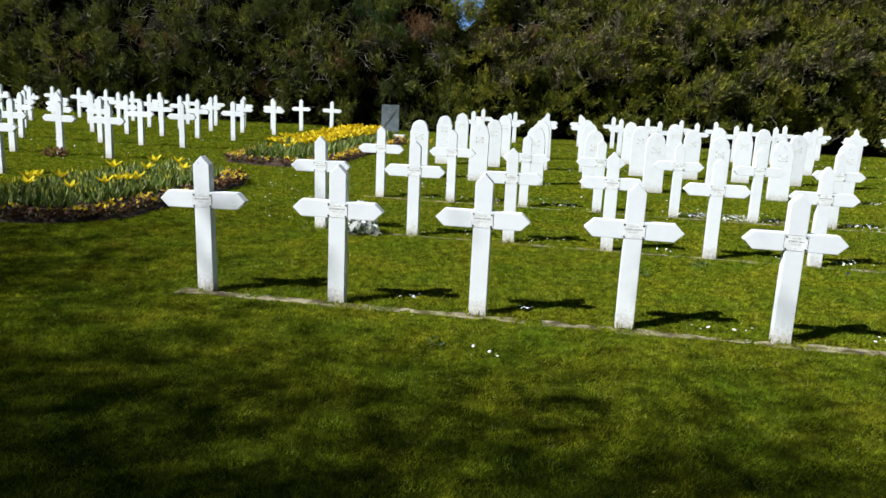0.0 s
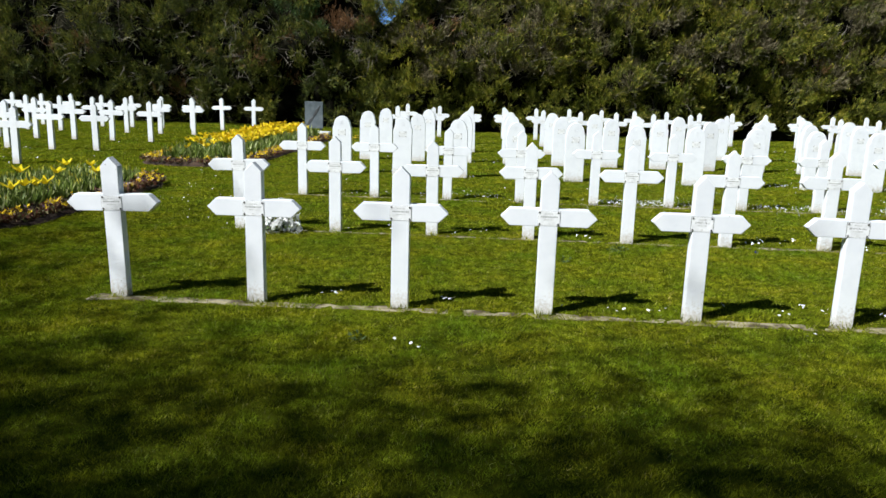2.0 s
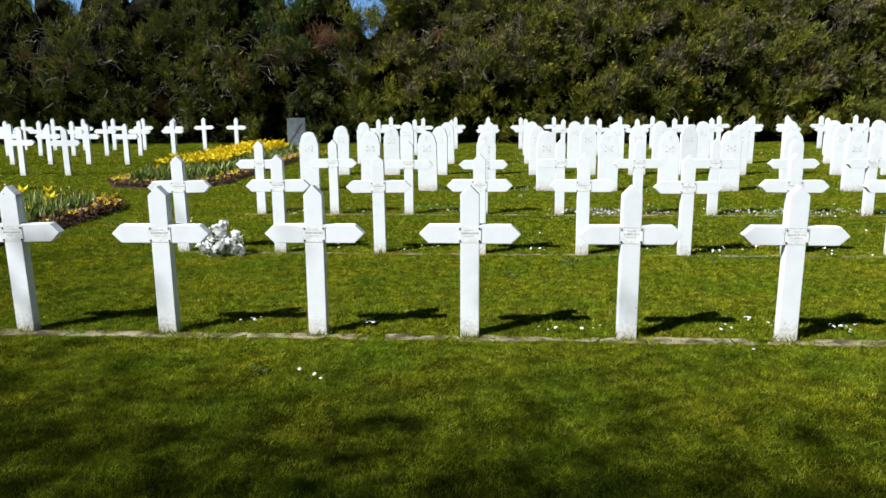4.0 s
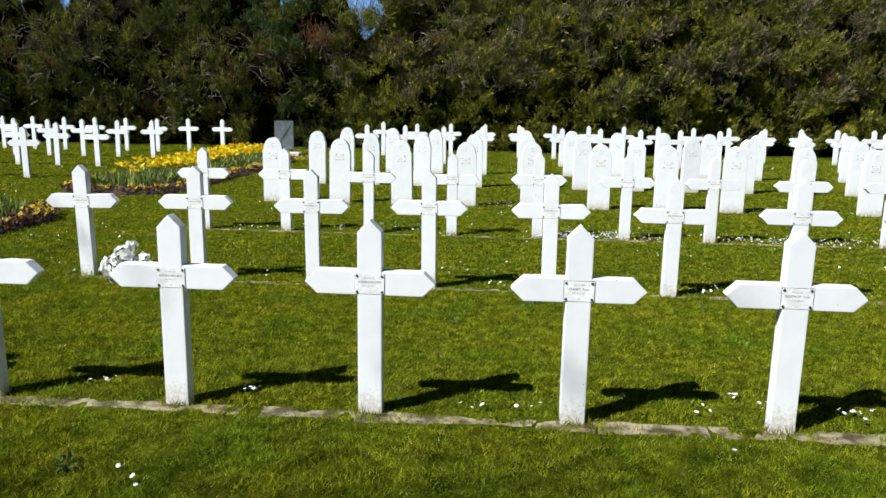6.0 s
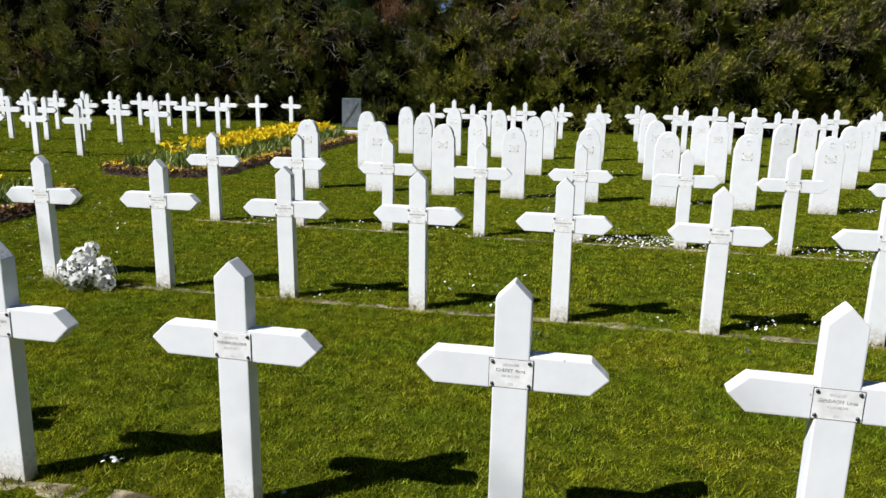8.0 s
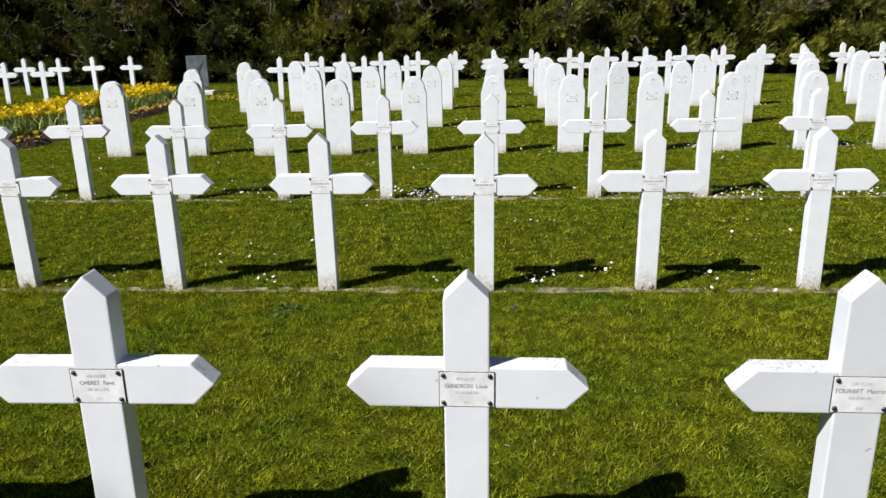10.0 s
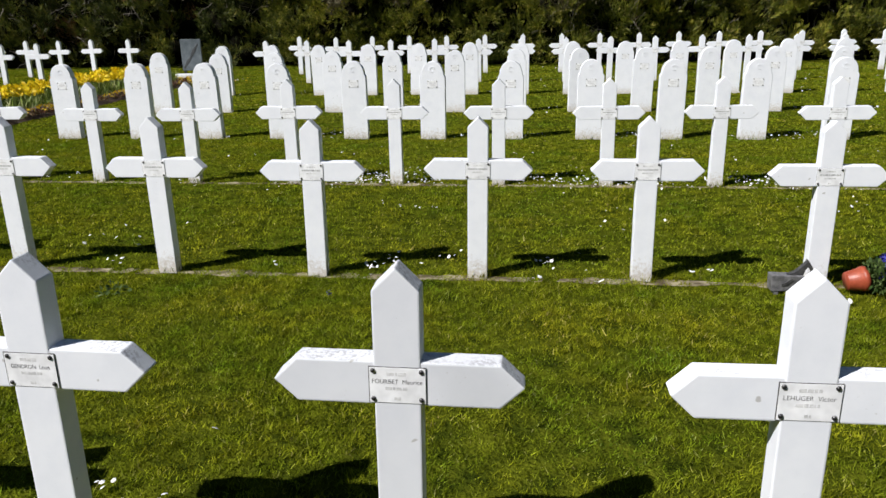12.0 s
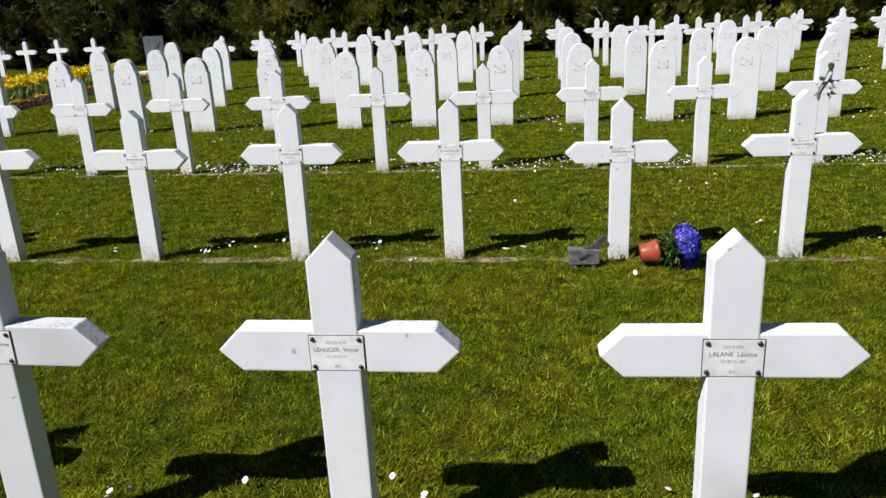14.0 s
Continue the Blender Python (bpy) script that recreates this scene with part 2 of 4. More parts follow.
def prism(profile, y0, y1, bevel=0.0, segments=2):
    """A profile in x and z, drawn out from y0 to y1, its edges eased."""
    bm = bmesh.new()
    face = bm.faces.new([bm.verts.new((x, y0, z)) for x, z in profile])
    out = bmesh.ops.extrude_face_region(bm, geom=[face])
    bmesh.ops.translate(bm, vec=(0, y1 - y0, 0), verts=[v for v in out["geom"] if isinstance(v, bmesh.types.BMVert)])
    bmesh.ops.recalc_face_normals(bm, faces=bm.faces)
    if bevel:
        bmesh.ops.bevel(bm, geom=list(bm.edges), offset=bevel, segments=segments, affect="EDGES", profile=0.6)
    return bm


def box(x0, x1, y0, y1, z0, z1, bevel=0.0):
    return prism([(x0, z0), (x1, z0), (x1, z1), (x0, z1)], y0, y1, bevel)


def empty(name, place, label, category, group="", kind=""):
    ob = new(name)
    ob.empty_display_size = 0.1
    ob.matrix_world = place
    return tagged(ob, label, category, group, kind)


def tube(bm, points, radii, sides=6):
    """A tapered limb along some points, added to bm."""
    rings = []
    for i, (p, r) in enumerate(zip(points, radii)):
        d = (points[min(i + 1, len(points) - 1)] - points[max(i - 1, 0)]).normalized()
        u = d.orthogonal().normalized()
        w = d.cross(u)
        rings.append([bm.verts.new(p + r * (math.cos(a) * u + math.sin(a) * w)) for a in (2 * math.pi * k / sides for k in range(sides))])
    for a, b in zip(rings, rings[1:]):
        for k in range(sides):
            bm.faces.new((a[k], a[(k + 1) % sides], b[(k + 1) % sides], b[k]))
    bm.faces.new(rings[0][::-1])
    bm.faces.new(rings[-1])


rng = np.random.default_rng(7)


def smooth_noise(x, y, seed=0, scale=1.0):
    """A cheap rolling field in two directions, about -1 to 1."""
    x, y = x * scale + 13.7 * seed, y * scale - 7.3 * seed
    return (np.sin(1.7 * x + 0.6 * y) + np.sin(-1.1 * x + 2.3 * y + 1.3) + np.sin(3.1 * x + 2.9 * y + 0.4) * 0.6 + np.sin(5.3 * x - 4.1 * y) * 0.4) / 3.0


def leaves(places, ways, lengths, widths, normals=None, kite=True):
    """Kite-shaped leaves, two triangles each, from a place along a way."""
    n = len(places)
    ways = ways / np.linalg.norm(ways, axis=1, keepdims=True)
    side = np.cross(ways, rng.normal(size=(n, 3)) if normals is None else normals)
    side /= np.linalg.norm(side, axis=1, keepdims=True) + 1e-9
    up = np.cross(side, ways)
    mid = places + ways * (lengths * 0.45)[:, None] + up * (lengths * 0.10)[:, None]
    v = np.stack([places, mid - side * widths[:, None] / 2, mid + side * widths[:, None] / 2, places + ways * lengths[:, None]], axis=1)
    b = np.arange(n)[:, None] * 4
    f = np.concatenate([b + [0, 2, 1], b + [1, 2, 3]], axis=0)
    return v.reshape(-1, 3), f


# ---- ground ----
bm = bmesh.new()
bmesh.ops.create_grid(bm, x_segments=12, y_segments=12, size=900)
ground = tagged(finish("ground", bm, GROUND), "mown green lawn with moss and bare earth between the blades", "lawn", kind="structure")

# plan of the graves: where each row of stones stands
ROW_Y = dict(a=5.38, b=8.028, c=10.584, d=13.20, e=15.88, f=18.52, g=21.2, h=23.9)
ROW_X = dict(a=[-2.525, -1.572, -0.583, 0.395, 1.381, 2.367, 3.349, 4.333, 5.314],
             b=[-2.527, -1.542, -0.55, 0.431, 1.419, 2.388, 3.371, 4.341, 5.325, 6.311],
             c=[-2.491, -1.511, -0.525, 0.449, 1.44, 2.435, 3.391, 4.37, 5.334, 6.306, 7.291],
             d=[-2.446, -1.429, -0.477, 0.479, 1.463, 2.457, 3.428, 4.396, 5.365, 6.345, 7.31, 8.273])
PITCH = 0.976
# how far each cross of the two nearest rows stands off its row, is sunk, leans back, leans aside and is turned
LEAN = dict(
    a=[(0.010, -0.004, 0.1, -1.4, -1.5), (0.018, -0.005, 0.4, -0.1, -0.6), (0.017, -0.001, -0.3, -0.1, -0.4), (0.018, 0.002, 0.2, -0.0, -0.8), (0.002, 0.002, -0.5, 0.1, 1.0), (0.012, 0.002, 0.1, 0.3, -0.3), (-0.003, 0.005, 0.0, 0.5, 0.3), (-0.005, 0.004, 0.2, -0.2, 0.1), (-0.004, 0.002, -0.2, -0.5, 0.5)],
    b=[(0.011, -0.009, 0.3, -0.9, -1.0), (0.001, 0.004, 0.2, -0.2, -0.1), (0.010, -0.005, 0.3, -0.5, 0.1), (-0.022, 0.010, 0.1, -0.3, -1.4), (-0.034, 0.010, 0.1, -0.3, -1.6), (-0.042, -0.005, -0.5, 0.3, 0.2), (-0.014, 0.007, 0.5, 0.4, -0.1), (-0.006, 0.005, 0.1, -0.3, -0.4), (-0.003, -0.020, 0.0, -0.1, -0.2), (0.000, 0.001, -0.0, -0.2, 0.2)])
LEFT_Y = [10.25, 13.0, 15.75, 18.4, 21.2, 23.6]
BEDS = [(-6.6, -4.55, 7.1, 11.6), (-6.3, -4.2, 13.4, 21.7)]


def bed_depth(x, y, bed):
    """How far inside a bed with rounded ends a place lies; negative outside."""
    x0, x1, y0, y1 = bed
    r = (x1 - x0) * 0.42
    cx, cy, hx, hy = (x0 + x1) / 2, (y0 + y1) / 2, (x1 - x0) / 2 - r, (y1 - y0) / 2 - r
    qx, qy = np.abs(x - cx) - hx, np.abs(y - cy) - hy
    return r - (np.hypot(np.maximum(qx, 0), np.maximum(qy, 0)) + np.minimum(np.maximum(qx, qy), 0)) + 0.05 * smooth_noise(x, y, 3, 2.2)


def strip_half(x, y0):
    return (0.056 if y0 < 7 else 0.034) + 0.034 * smooth_noise(x, y0 + 0 * x, 5, 3.0) + 0.030 * smooth_noise(x, y0 + 0 * x, 8, 11.0)


def lawn(name, x0, x1, y0, y1, density, height, width):
    """Blades of mown grass on one stretch of the lawn, leaving beds and the concrete strips free."""
    n = int((x1 - x0) * (y1 - y0) * density)
    x, y = rng.uniform(x0, x1, n), rng.uniform(y0, y1, n)
    keep = np.ones(n, dtype=bool)
    for bed in BEDS:
        keep &= bed_depth(x, y, bed) < 0.0
    for key in "abc":
        on = (np.abs(y - ROW_Y[key] + 0.01 + 0.018 * smooth_noise(x, y, 17, 5.0)) < strip_half(x, ROW_Y[key])) & (x > -2.75)
        keep &= ~(on & (smooth_noise(x, y, 9, 6.0) + 0.7 * smooth_noise(x, y * 2, 19, 19.0) > (0.12 if key == "a" else 0.45)))
    keep &= rng.uniform(size=n) < 0.80 + 0.3 * smooth_noise(x, y, 1, 1.6) + 0.55 * smooth_noise(x, y, 12, 11.0)
    x, y = x[keep], y[keep]
    n = len(x)
    lush = 1.0 + 0.28 * smooth_noise(x, y, 2, 2.4) + 0.34 * smooth_noise(x, y, 4, 7.0) + 0.50 * smooth_noise(x, y, 7, 23.0)
    h = height * lush * rng.uniform(0.55, 1.35, n)
    tuft = rng.uniform(size=n) < 0.004
    h[tuft] *= 1.8
    h = np.maximum(h, height * 0.25)
    a = rng.uniform(0, 2 * np.pi, n)
    w = width * rng.uniform(0.7, 1.3, n)
    lean = h * rng.uniform(0.2, 1.6, n)
    swirl = 1.2 * smooth_noise(x, y, 6, 1.1)
    d = rng.normal(0, 2.0, n) + swirl
    lx, ly = np.cos(d) * lean, np.sin(d) * lean
    sx, sy = np.cos(a) * w / 2, np.sin(a) * w / 2
    z = np.zeros(n)
    v = np.stack([np.stack([x - sx, y - sy, z], 1), np.stack([x + sx, y + sy, z], 1), np.stack([x + lx, y + ly, h], 1)], 1)
    f = np.arange(n)[:, None] * 3 + [0, 1, 2]
    return tagged(triangles(name, v.reshape(-1, 3), f, GRASS), "short mown green grass blades", "grass", kind="stuff")


lawn("grass", -4.3, 6.1, 1.7, 5.25, 21500, 0.0170, 0.0040)
lawn("grass", -5.8, 7.8, 5.25, 8.2, 14500, 0.0175, 0.0048)
lawn("grass", -10.2, 10.0, 8.2, 13.5, 4200, 0.017, 0.0092)
lawn("grass", -20.0, 15.5, 13.5, 27.4, 1250, 0.013, 0.024)


# ---- concrete strips under the rows ----
def strip(key, x0, x1):
    y = ROW_Y[key] - 0.01
    bm = bmesh.new()
    count = int((x1 - x0) / 0.03)
    rows = [[], [], [], []]
    for i in range(count + 1):
        x = x0 + (x1 - x0) * i / count
        half = (0.066 if key == "a" else 0.046) + 0.034 * noise.noise((x * 3, y, 1)) + 0.018 * noise.noise((x * 13, y, 3))
        lift = 0.002 + 0.004 * noise.noise((x * 2, y, 7))
        for r, (dy, z) in zip(rows, ((-half, -0.03), (-half + 0.008, lift), (half - 0.008, lift), (half, -0.03))):
            r.append(bm.verts.new((x, y + dy + 0.016 * noise.noise((x * 2.3, dy * 30, 5)), z + 0.006 * noise.noise((x * 9, dy * 40, 11)))))
    for a, b in zip(rows, rows[1:]):
        for i in range(count):
            bm.faces.new((a[i], a[i + 1], b[i + 1], b[i]))
    tagged(finish("pavement_strip", bm, CONCRETE), "weathered concrete strip let into the lawn under the crosses", "kerb", kind="structure")


for key, x1 in (("a", 9.0), ("b", 11.0), ("c", 12.0)):
    strip(key, -2.72, x1)


# ---- crosses ----
def bars(rows, y):
    """Lines of writing too worn to read: thin bars at heights z of half width w."""
    bm = bmesh.new()
    for z, w, h in rows:
        x = -w
        while x < w - 0.004:
            step = rng.uniform(0.006, 0.02)
            e = min(x + step, w)
            bm.faces.new([bm.verts.new(p) for p in ((x, y, z - h / 2), (e, y, z - h / 2), (e, y, z + h / 2), (x, y, z + h / 2))])
            x = e + 0.0025
    return bm


def writing(text, width, height, z, y, parent):
    """Engraved words of a given width on the plate."""
    curve = bpy.data.curves.new("lettering", "FONT")
    curve.body, curve.align_x, curve.align_y, curve.size = text, "CENTER", "CENTER", 0.1
    temp = new("lettering_curve", curve)
    bpy.context.view_layer.update()
    me = bpy.data.meshes.new_from_object(temp.evaluated_get(bpy.context.evaluated_depsgraph_get()))
    bpy.data.objects.remove(temp)
    co = np.array([v.co for v in me.vertices])
    span = co.max(0) - co.min(0)
    mid = (co.max(0) + co.min(0)) / 2
    for v in me.vertices:
        v.co = ((v.co.x - mid[0]) / span[0] * width, y, z + (v.co.y - mid[1]) / span[1] * height)
    me.materials.clear()
    me.materials.append(INK)
    me.name = "lettering"
    ob = new("lettering", me)
    ob.parent = parent
    return ob


POST_W, POST_T, POST_H, ARM_Z, ARM_H, ARM_L = 0.118, 0.072, 0.967, 0.662, 0.117, 0.3169
PLATE_Z = 0.659
cross_label = "white-painted concrete grave cross with pointed ends and a name plate"


def dome(r, h, mat, parent, place, name="screw", label=""):
    bm = bmesh.new()
    rings = [[bm.verts.new((place[0] + r * c * math.cos(a), place[1] - h * s, place[2] + r * c * math.sin(a))) for a in (k * math.pi / 4 for k in range(8))] for c, s in ((1, 0), (0.85, 0.6), (0.45, 0.95))]
    for a, b in zip(rings, rings[1:]):
        for k in range(8):
            bm.faces.new((a[k], a[(k + 1) % 8], b[(k + 1) % 8], b[k]))
    bm.faces.new(rings[-1])
    return part(name, bm, mat, parent, label, True)


def grave_cross(words=None, plate=True, paint=WHITE):
    thing = empty("grave_cross", Matrix(), cross_label, "cross", "crosses in the rows")
    h = POST_W / 2
    part("post", prism([(-h, -0.06), (h, -0.06), (h, POST_H - 0.060), (0, POST_H), (-h, POST_H - 0.060)], -POST_T / 2, POST_T / 2, 0.0045), paint, thing)
    b, t = ARM_Z - ARM_H / 2, ARM_Z + ARM_H / 2
    inner = ARM_L - 0.060
    part("crossbar", prism([(-ARM_L, ARM_Z), (-inner, b), (inner, b), (ARM_L, ARM_Z), (inner, t), (-inner, t)], -POST_T / 2 + 0.002, POST_T / 2 - 0.002, 0.0045), paint, thing)
    if plate:
        y = -POST_T / 2
        pl = part("name_plate", box(-0.0700, 0.0715, y - 0.0018, y - 0.0003, PLATE_Z - 0.049, PLATE_Z + 0.0475, 0.0006), PLATE, thing, "pale grey metal name plate")
        # rim in shadow-gap colour, wider at the left and top
        part("plate_shadow_gap", box(-0.0722, 0.0722, y - 0.0010, y + 0.002, PLATE_Z - 0.0496, PLATE_Z + 0.0496), GAP_DARK if words else GAP_GREY, pl, "dark rim painted as the shadow gap round the plate")
        for sx in (-1, 1):
            for sz in (-1, 1):
                dome(0.0066, 0.005, SCREW, pl, (sx * 0.0605, y - 0.0018, PLATE_Z + sz * 0.0385), "screw", "dark round-headed screw")
        face = y - 0.0022
        if words:
            writing(words, 0.0079 * len(words), 0.0118, PLATE_Z + 0.010, face, pl)
            part("lettering", bars([(PLATE_Z + 0.030, 0.026, 0.009), (PLATE_Z - 0.009, 0.030, 0.008), (PLATE_Z - 0.037, 0.008, 0.008)], face), FADED, pl)["kind"] = "stuff"
        else:
            part("lettering", bars([(PLATE_Z + 0.010, 0.056, 0.010)], face), WORN_INK, pl)["kind"] = "stuff"
            part("lettering", bars([(PLATE_Z + 0.030, 0.026, 0.008), (PLATE_Z - 0.009, 0.030, 0.007), (PLATE_Z - 0.037, 0.008, 0.006)], face), FADED, pl)["kind"] = "stuff"
    return thing


def settle(x, y, k=1.0, turn=0.0):
    """A stone's place with the small leans and turns of one that has stood for years."""
    return pose(x, y, rng.normal(0, 0.006), rng.normal(0, 0.45) * k, rng.normal(0, 0.5) * k, rng.normal(0, 1.2) * k + turn)


def stand(key, i, x, k):
    """Where a cross of a row stands, with its own lean where that shows."""
    if i < len(LEAN.get(key, ())):
        off, sunk, back, aside, turn = LEAN[key][i]
        return pose(x, ROW_Y[key] + POST_T / 2 + off, sunk, back, aside, turn)
    return settle(x, ROW_Y[key] + POST_T / 2, k)


def columns(key, last):
    xs = list(ROW_X.get(key, ROW_X["c"]))
    while xs[-1] + PITCH < last:
        xs.append(xs[-1] + PITCH)
    return xs


NAMES = {4: "CHERET  René", 5: "GENDRON  Louis", 6: "FOURBET  Maurice", 7: "LEHUGER  Victor", 8: "LALANE  Léonce"}
plain = grave_cross()
far_plain = grave_cross(plate=False)
used_plain = used_far = False
for i, x in enumerate(columns("a", 8.6)):
    m = stand("a", i, x, 0.3)
    if i in NAMES:
        worn = i == 6
        stone = grave_cross(NAMES[i], True, GREYER_WHITE if worn else WHITE)
        stone.matrix_basis = m
        if worn:
            tagged(stone, "slightly greyer white concrete grave cross with lichen on its upper edges", "cross", "crosses in the rows")
    elif not used_plain:
        plain.matrix_basis, used_plain = m, True
    else:
        copy_thing(plain, m)
for key, last in (("b", 10.6), ("c", 12.4)):
    for i, x in enumerate(columns(key, last)):
        copy_thing(plain, stand(key, i, x, 0.5))
for key, last in (("g", 15.6), ("h", 16.4)):
    for x in columns(key, last):
        copy_thing(plain, settle(x + 0.06, ROW_Y[key], 1.0))
for j, y in enumerate(LEFT_Y):
    for k in range(4 + 2 * j):
        x = -7.98 - 0.945 * k - 0.025 * j
        if far_plain.matrix_basis.translation.length == 0:
            far_plain.matrix_basis = settle(x, y)
        else:
            copy_thing(far_plain, settle(x, y))
copy_thing(far_plain, settle(-7.2, LEFT_Y[-1] + 0.25))


# ---- round-topped stones ----
def round_stone():
    thing = empty("headstone", Matrix(), "white-painted headstone with a rounded top and a small plate", "headstone", "rounded stones in the rows")
    w, top = 0.158, 0.965
    shoulder = 0.795
    prof = [(-w, -0.06), (w, -0.06), (w, shoulder - 0.03), (w - 0.004, shoulder - 0.012), (w - 0.016, shoulder)]
    r = w - 0.018
    prof += [(r * math.cos(a), shoulder + 0.008 + (top - shoulder - 0.008) * math.sin(a)) for a in (math.pi * k / 16 for k in range(17))]
    prof += [(-w + 0.016, shoulder), (-w + 0.004, shoulder - 0.012), (-w, shoulder - 0.03)]
    part("slab", prism(prof, -0.05, 0.05, 0.004, 1), WHITE, thing)
    y = -0.05
    z = 0.69
    pl = part("name_plate", box(-0.062, 0.062, y - 0.0018, y - 0.0003, z - 0.045, z + 0.045, 0.0006), PLATE, thing, "pale grey metal name plate")
    # thin grey rim painting the shadow gap here too
    part("plate_shadow_gap", box(-0.0635, 0.0635, y - 0.0010, y + 0.002, z - 0.0462, z + 0.0462), GAP_GREY, pl)
    for sx in (-1, 1):
        for sz in (-1, 1):
            dome(0.0066, 0.005, SCREW, pl, (sx * 0.053, y - 0.0018, z + sz * 0.036))
    part("lettering", bars([(z + 0.012, 0.040, 0.010), (z - 0.010, 0.032, 0.008)], y - 0.0022), FADED, pl)["kind"] = "stuff"
    # the raised crescent near the top
    bm = bmesh.new()
    arc = [math.radians(-60 + 300 * k / 14) for k in range(15)]
    ring = []
    for k, a in enumerate(arc):
        thick = 0.010 * math.sin(math.pi * k / 14) + 0.001
        ring.append([bm.verts.new(((0.030 + s * thick) * math.cos(a + math.pi / 3), y - d, 0.868 + (0.030 + s * thick) * math.sin(a + math.pi / 3))) for s, d in ((-1, 0), (-1, 0.003), (1, 0.003), (1, 0))])
    for a, b in zip(ring, ring[1:]):
        for k in range(3):
            bm.faces.new((a[k], a[k + 1], b[k + 1], b[k]))
    part("crescent", bm, WHITE, thing, "raised crescent in white relief")
    return thing


stone = round_stone()
first = True
for key, last in (("d", 13.2), ("e", 14.4), ("f", 15.2)):
    for i, x in enumerate(columns("d", last)):
        m = settle(x + (0.0, 0.02, 0.05)["def".index(key)], ROW_Y[key] + 0.05, 0.9)
        if first:
            stone.matrix_basis, first = m, False
        else:
            copy_thing(stone, m)


# ---- flower beds ----
def soil_bed(bed):
    x0, x1, y0, y1 = bed
    nx, ny = int((x1 - x0 + 0.6) / 0.09), int((y1 - y0 + 0.6) / 0.09)
    gx, gy = np.meshgrid(np.linspace(x0 - 0.3, x1 + 0.3, nx), np.linspace(y0 - 0.3, y1 + 0.3, ny))
    d = bed_depth(gx, gy, bed)
    gz = np.clip(d * 0.5, -0.12, 0.10) + np.where(d > 0, 0.022 * smooth_noise(gx, gy, 8, 9.0) + rng.uniform(-0.008, 0.014, d.shape), 0)
    v = np.stack([gx, gy, gz], -1).reshape(-1, 3)
    i = (np.arange(ny - 1)[:, None] * nx + np.arange(nx - 1)[None, :]).reshape(-1, 1)
    f = np.concatenate([i + [0, 1, nx + 1], i + [0, nx + 1, nx]], 0)
    return tagged(triangles("flower_bed_soil", v, f, SOIL), "dark brown dug soil of a raised flower bed", "soil", kind="structure")


def in_bed(bed, n, low, high):
    x0, x1, y0, y1 = bed
    x, y = rng.uniform(x0, x1, n), rng.uniform(y0, y1, n)
    d = bed_depth(x, y, bed)
    k = (d > low) & (d < high)
    return x[k], y[k]


def bulb_leaves(bed, count, low, tall):
    x, y = in_bed(bed, count, low, 9)
    reps = 7
    n = len(x) * reps
    bx = np.repeat(x, reps) + rng.normal(0, 0.025, n)
    by = np.repeat(y, reps) + rng.normal(0, 0.025, n)
    ways = np.stack([rng.normal(0, 0.36, n), rng.normal(0, 0.36, n), np.ones(n)], 1)
    v, f = leaves(np.stack([bx, by, np.full(n, 0.06)], 1), ways, tall * rng.uniform(0.5, 1.1, n), rng.uniform(0.016, 0.036, n))
    tagged(triangles("bulb_foliage", v, f, BULB_LEAF), "upright blue-green leaves of spring bulbs in the bed", "plants", kind="stuff")
    return x, y


def tulip_parts(height, open_):
    """Stem and petals of one lily-flowered tulip, as bmeshes."""
    stem, petals = bmesh.new(), []
    tube(stem, [Vector((0, 0, 0.02)), Vector((0.01, 0.005, height * 0.5)), Vector((0, 0, height))], [0.006, 0.005, 0.004], 5)
    for k in range(6):
        a = k * math.pi / 3
        c, s = math.cos(a), math.sin(a)
        rows, bloom = [], bmesh.new()
        petals.append(bloom)
        for q, (r, z, w) in enumerate(((0.004, 0.0, 0.014), (0.030, 0.026, 0.050), (0.034 + 0.036 * open_, 0.050, 0.040), (0.036 + 0.066 * open_, 0.078, 0.008))):
            rows.append([bloom.verts.new((c * r - s * e * w / 2, s * r + c * e * w / 2, height + z)) for e in (-1, 1)])
        for p, q in zip(rows, rows[1:]):
            bloom.faces.new((p[0], p[1], q[1], q[0]))
    return stem, petals


def flower_cloud(name, x, y, z, mat, size, petals, label, up=0.6):
    n = len(x) * petals
    a = rng.uniform(0, 2 * np.pi, n)
    ways = np.stack([np.cos(a), np.sin(a), rng.uniform(0.1, 2.0 * up, n)], 1)
    base = np.stack([np.repeat(x, petals), np.repeat(y, petals), np.repeat(z, petals)], 1) + rng.normal(0, size * 0.12, (n, 3))
    v, f = leaves(base, ways, size * rng.uniform(0.7, 1.2, n), size * rng.uniform(0.4, 0.6, n))
    return tagged(triangles(name, v, f, mat), label, "flowers", kind="stuff")


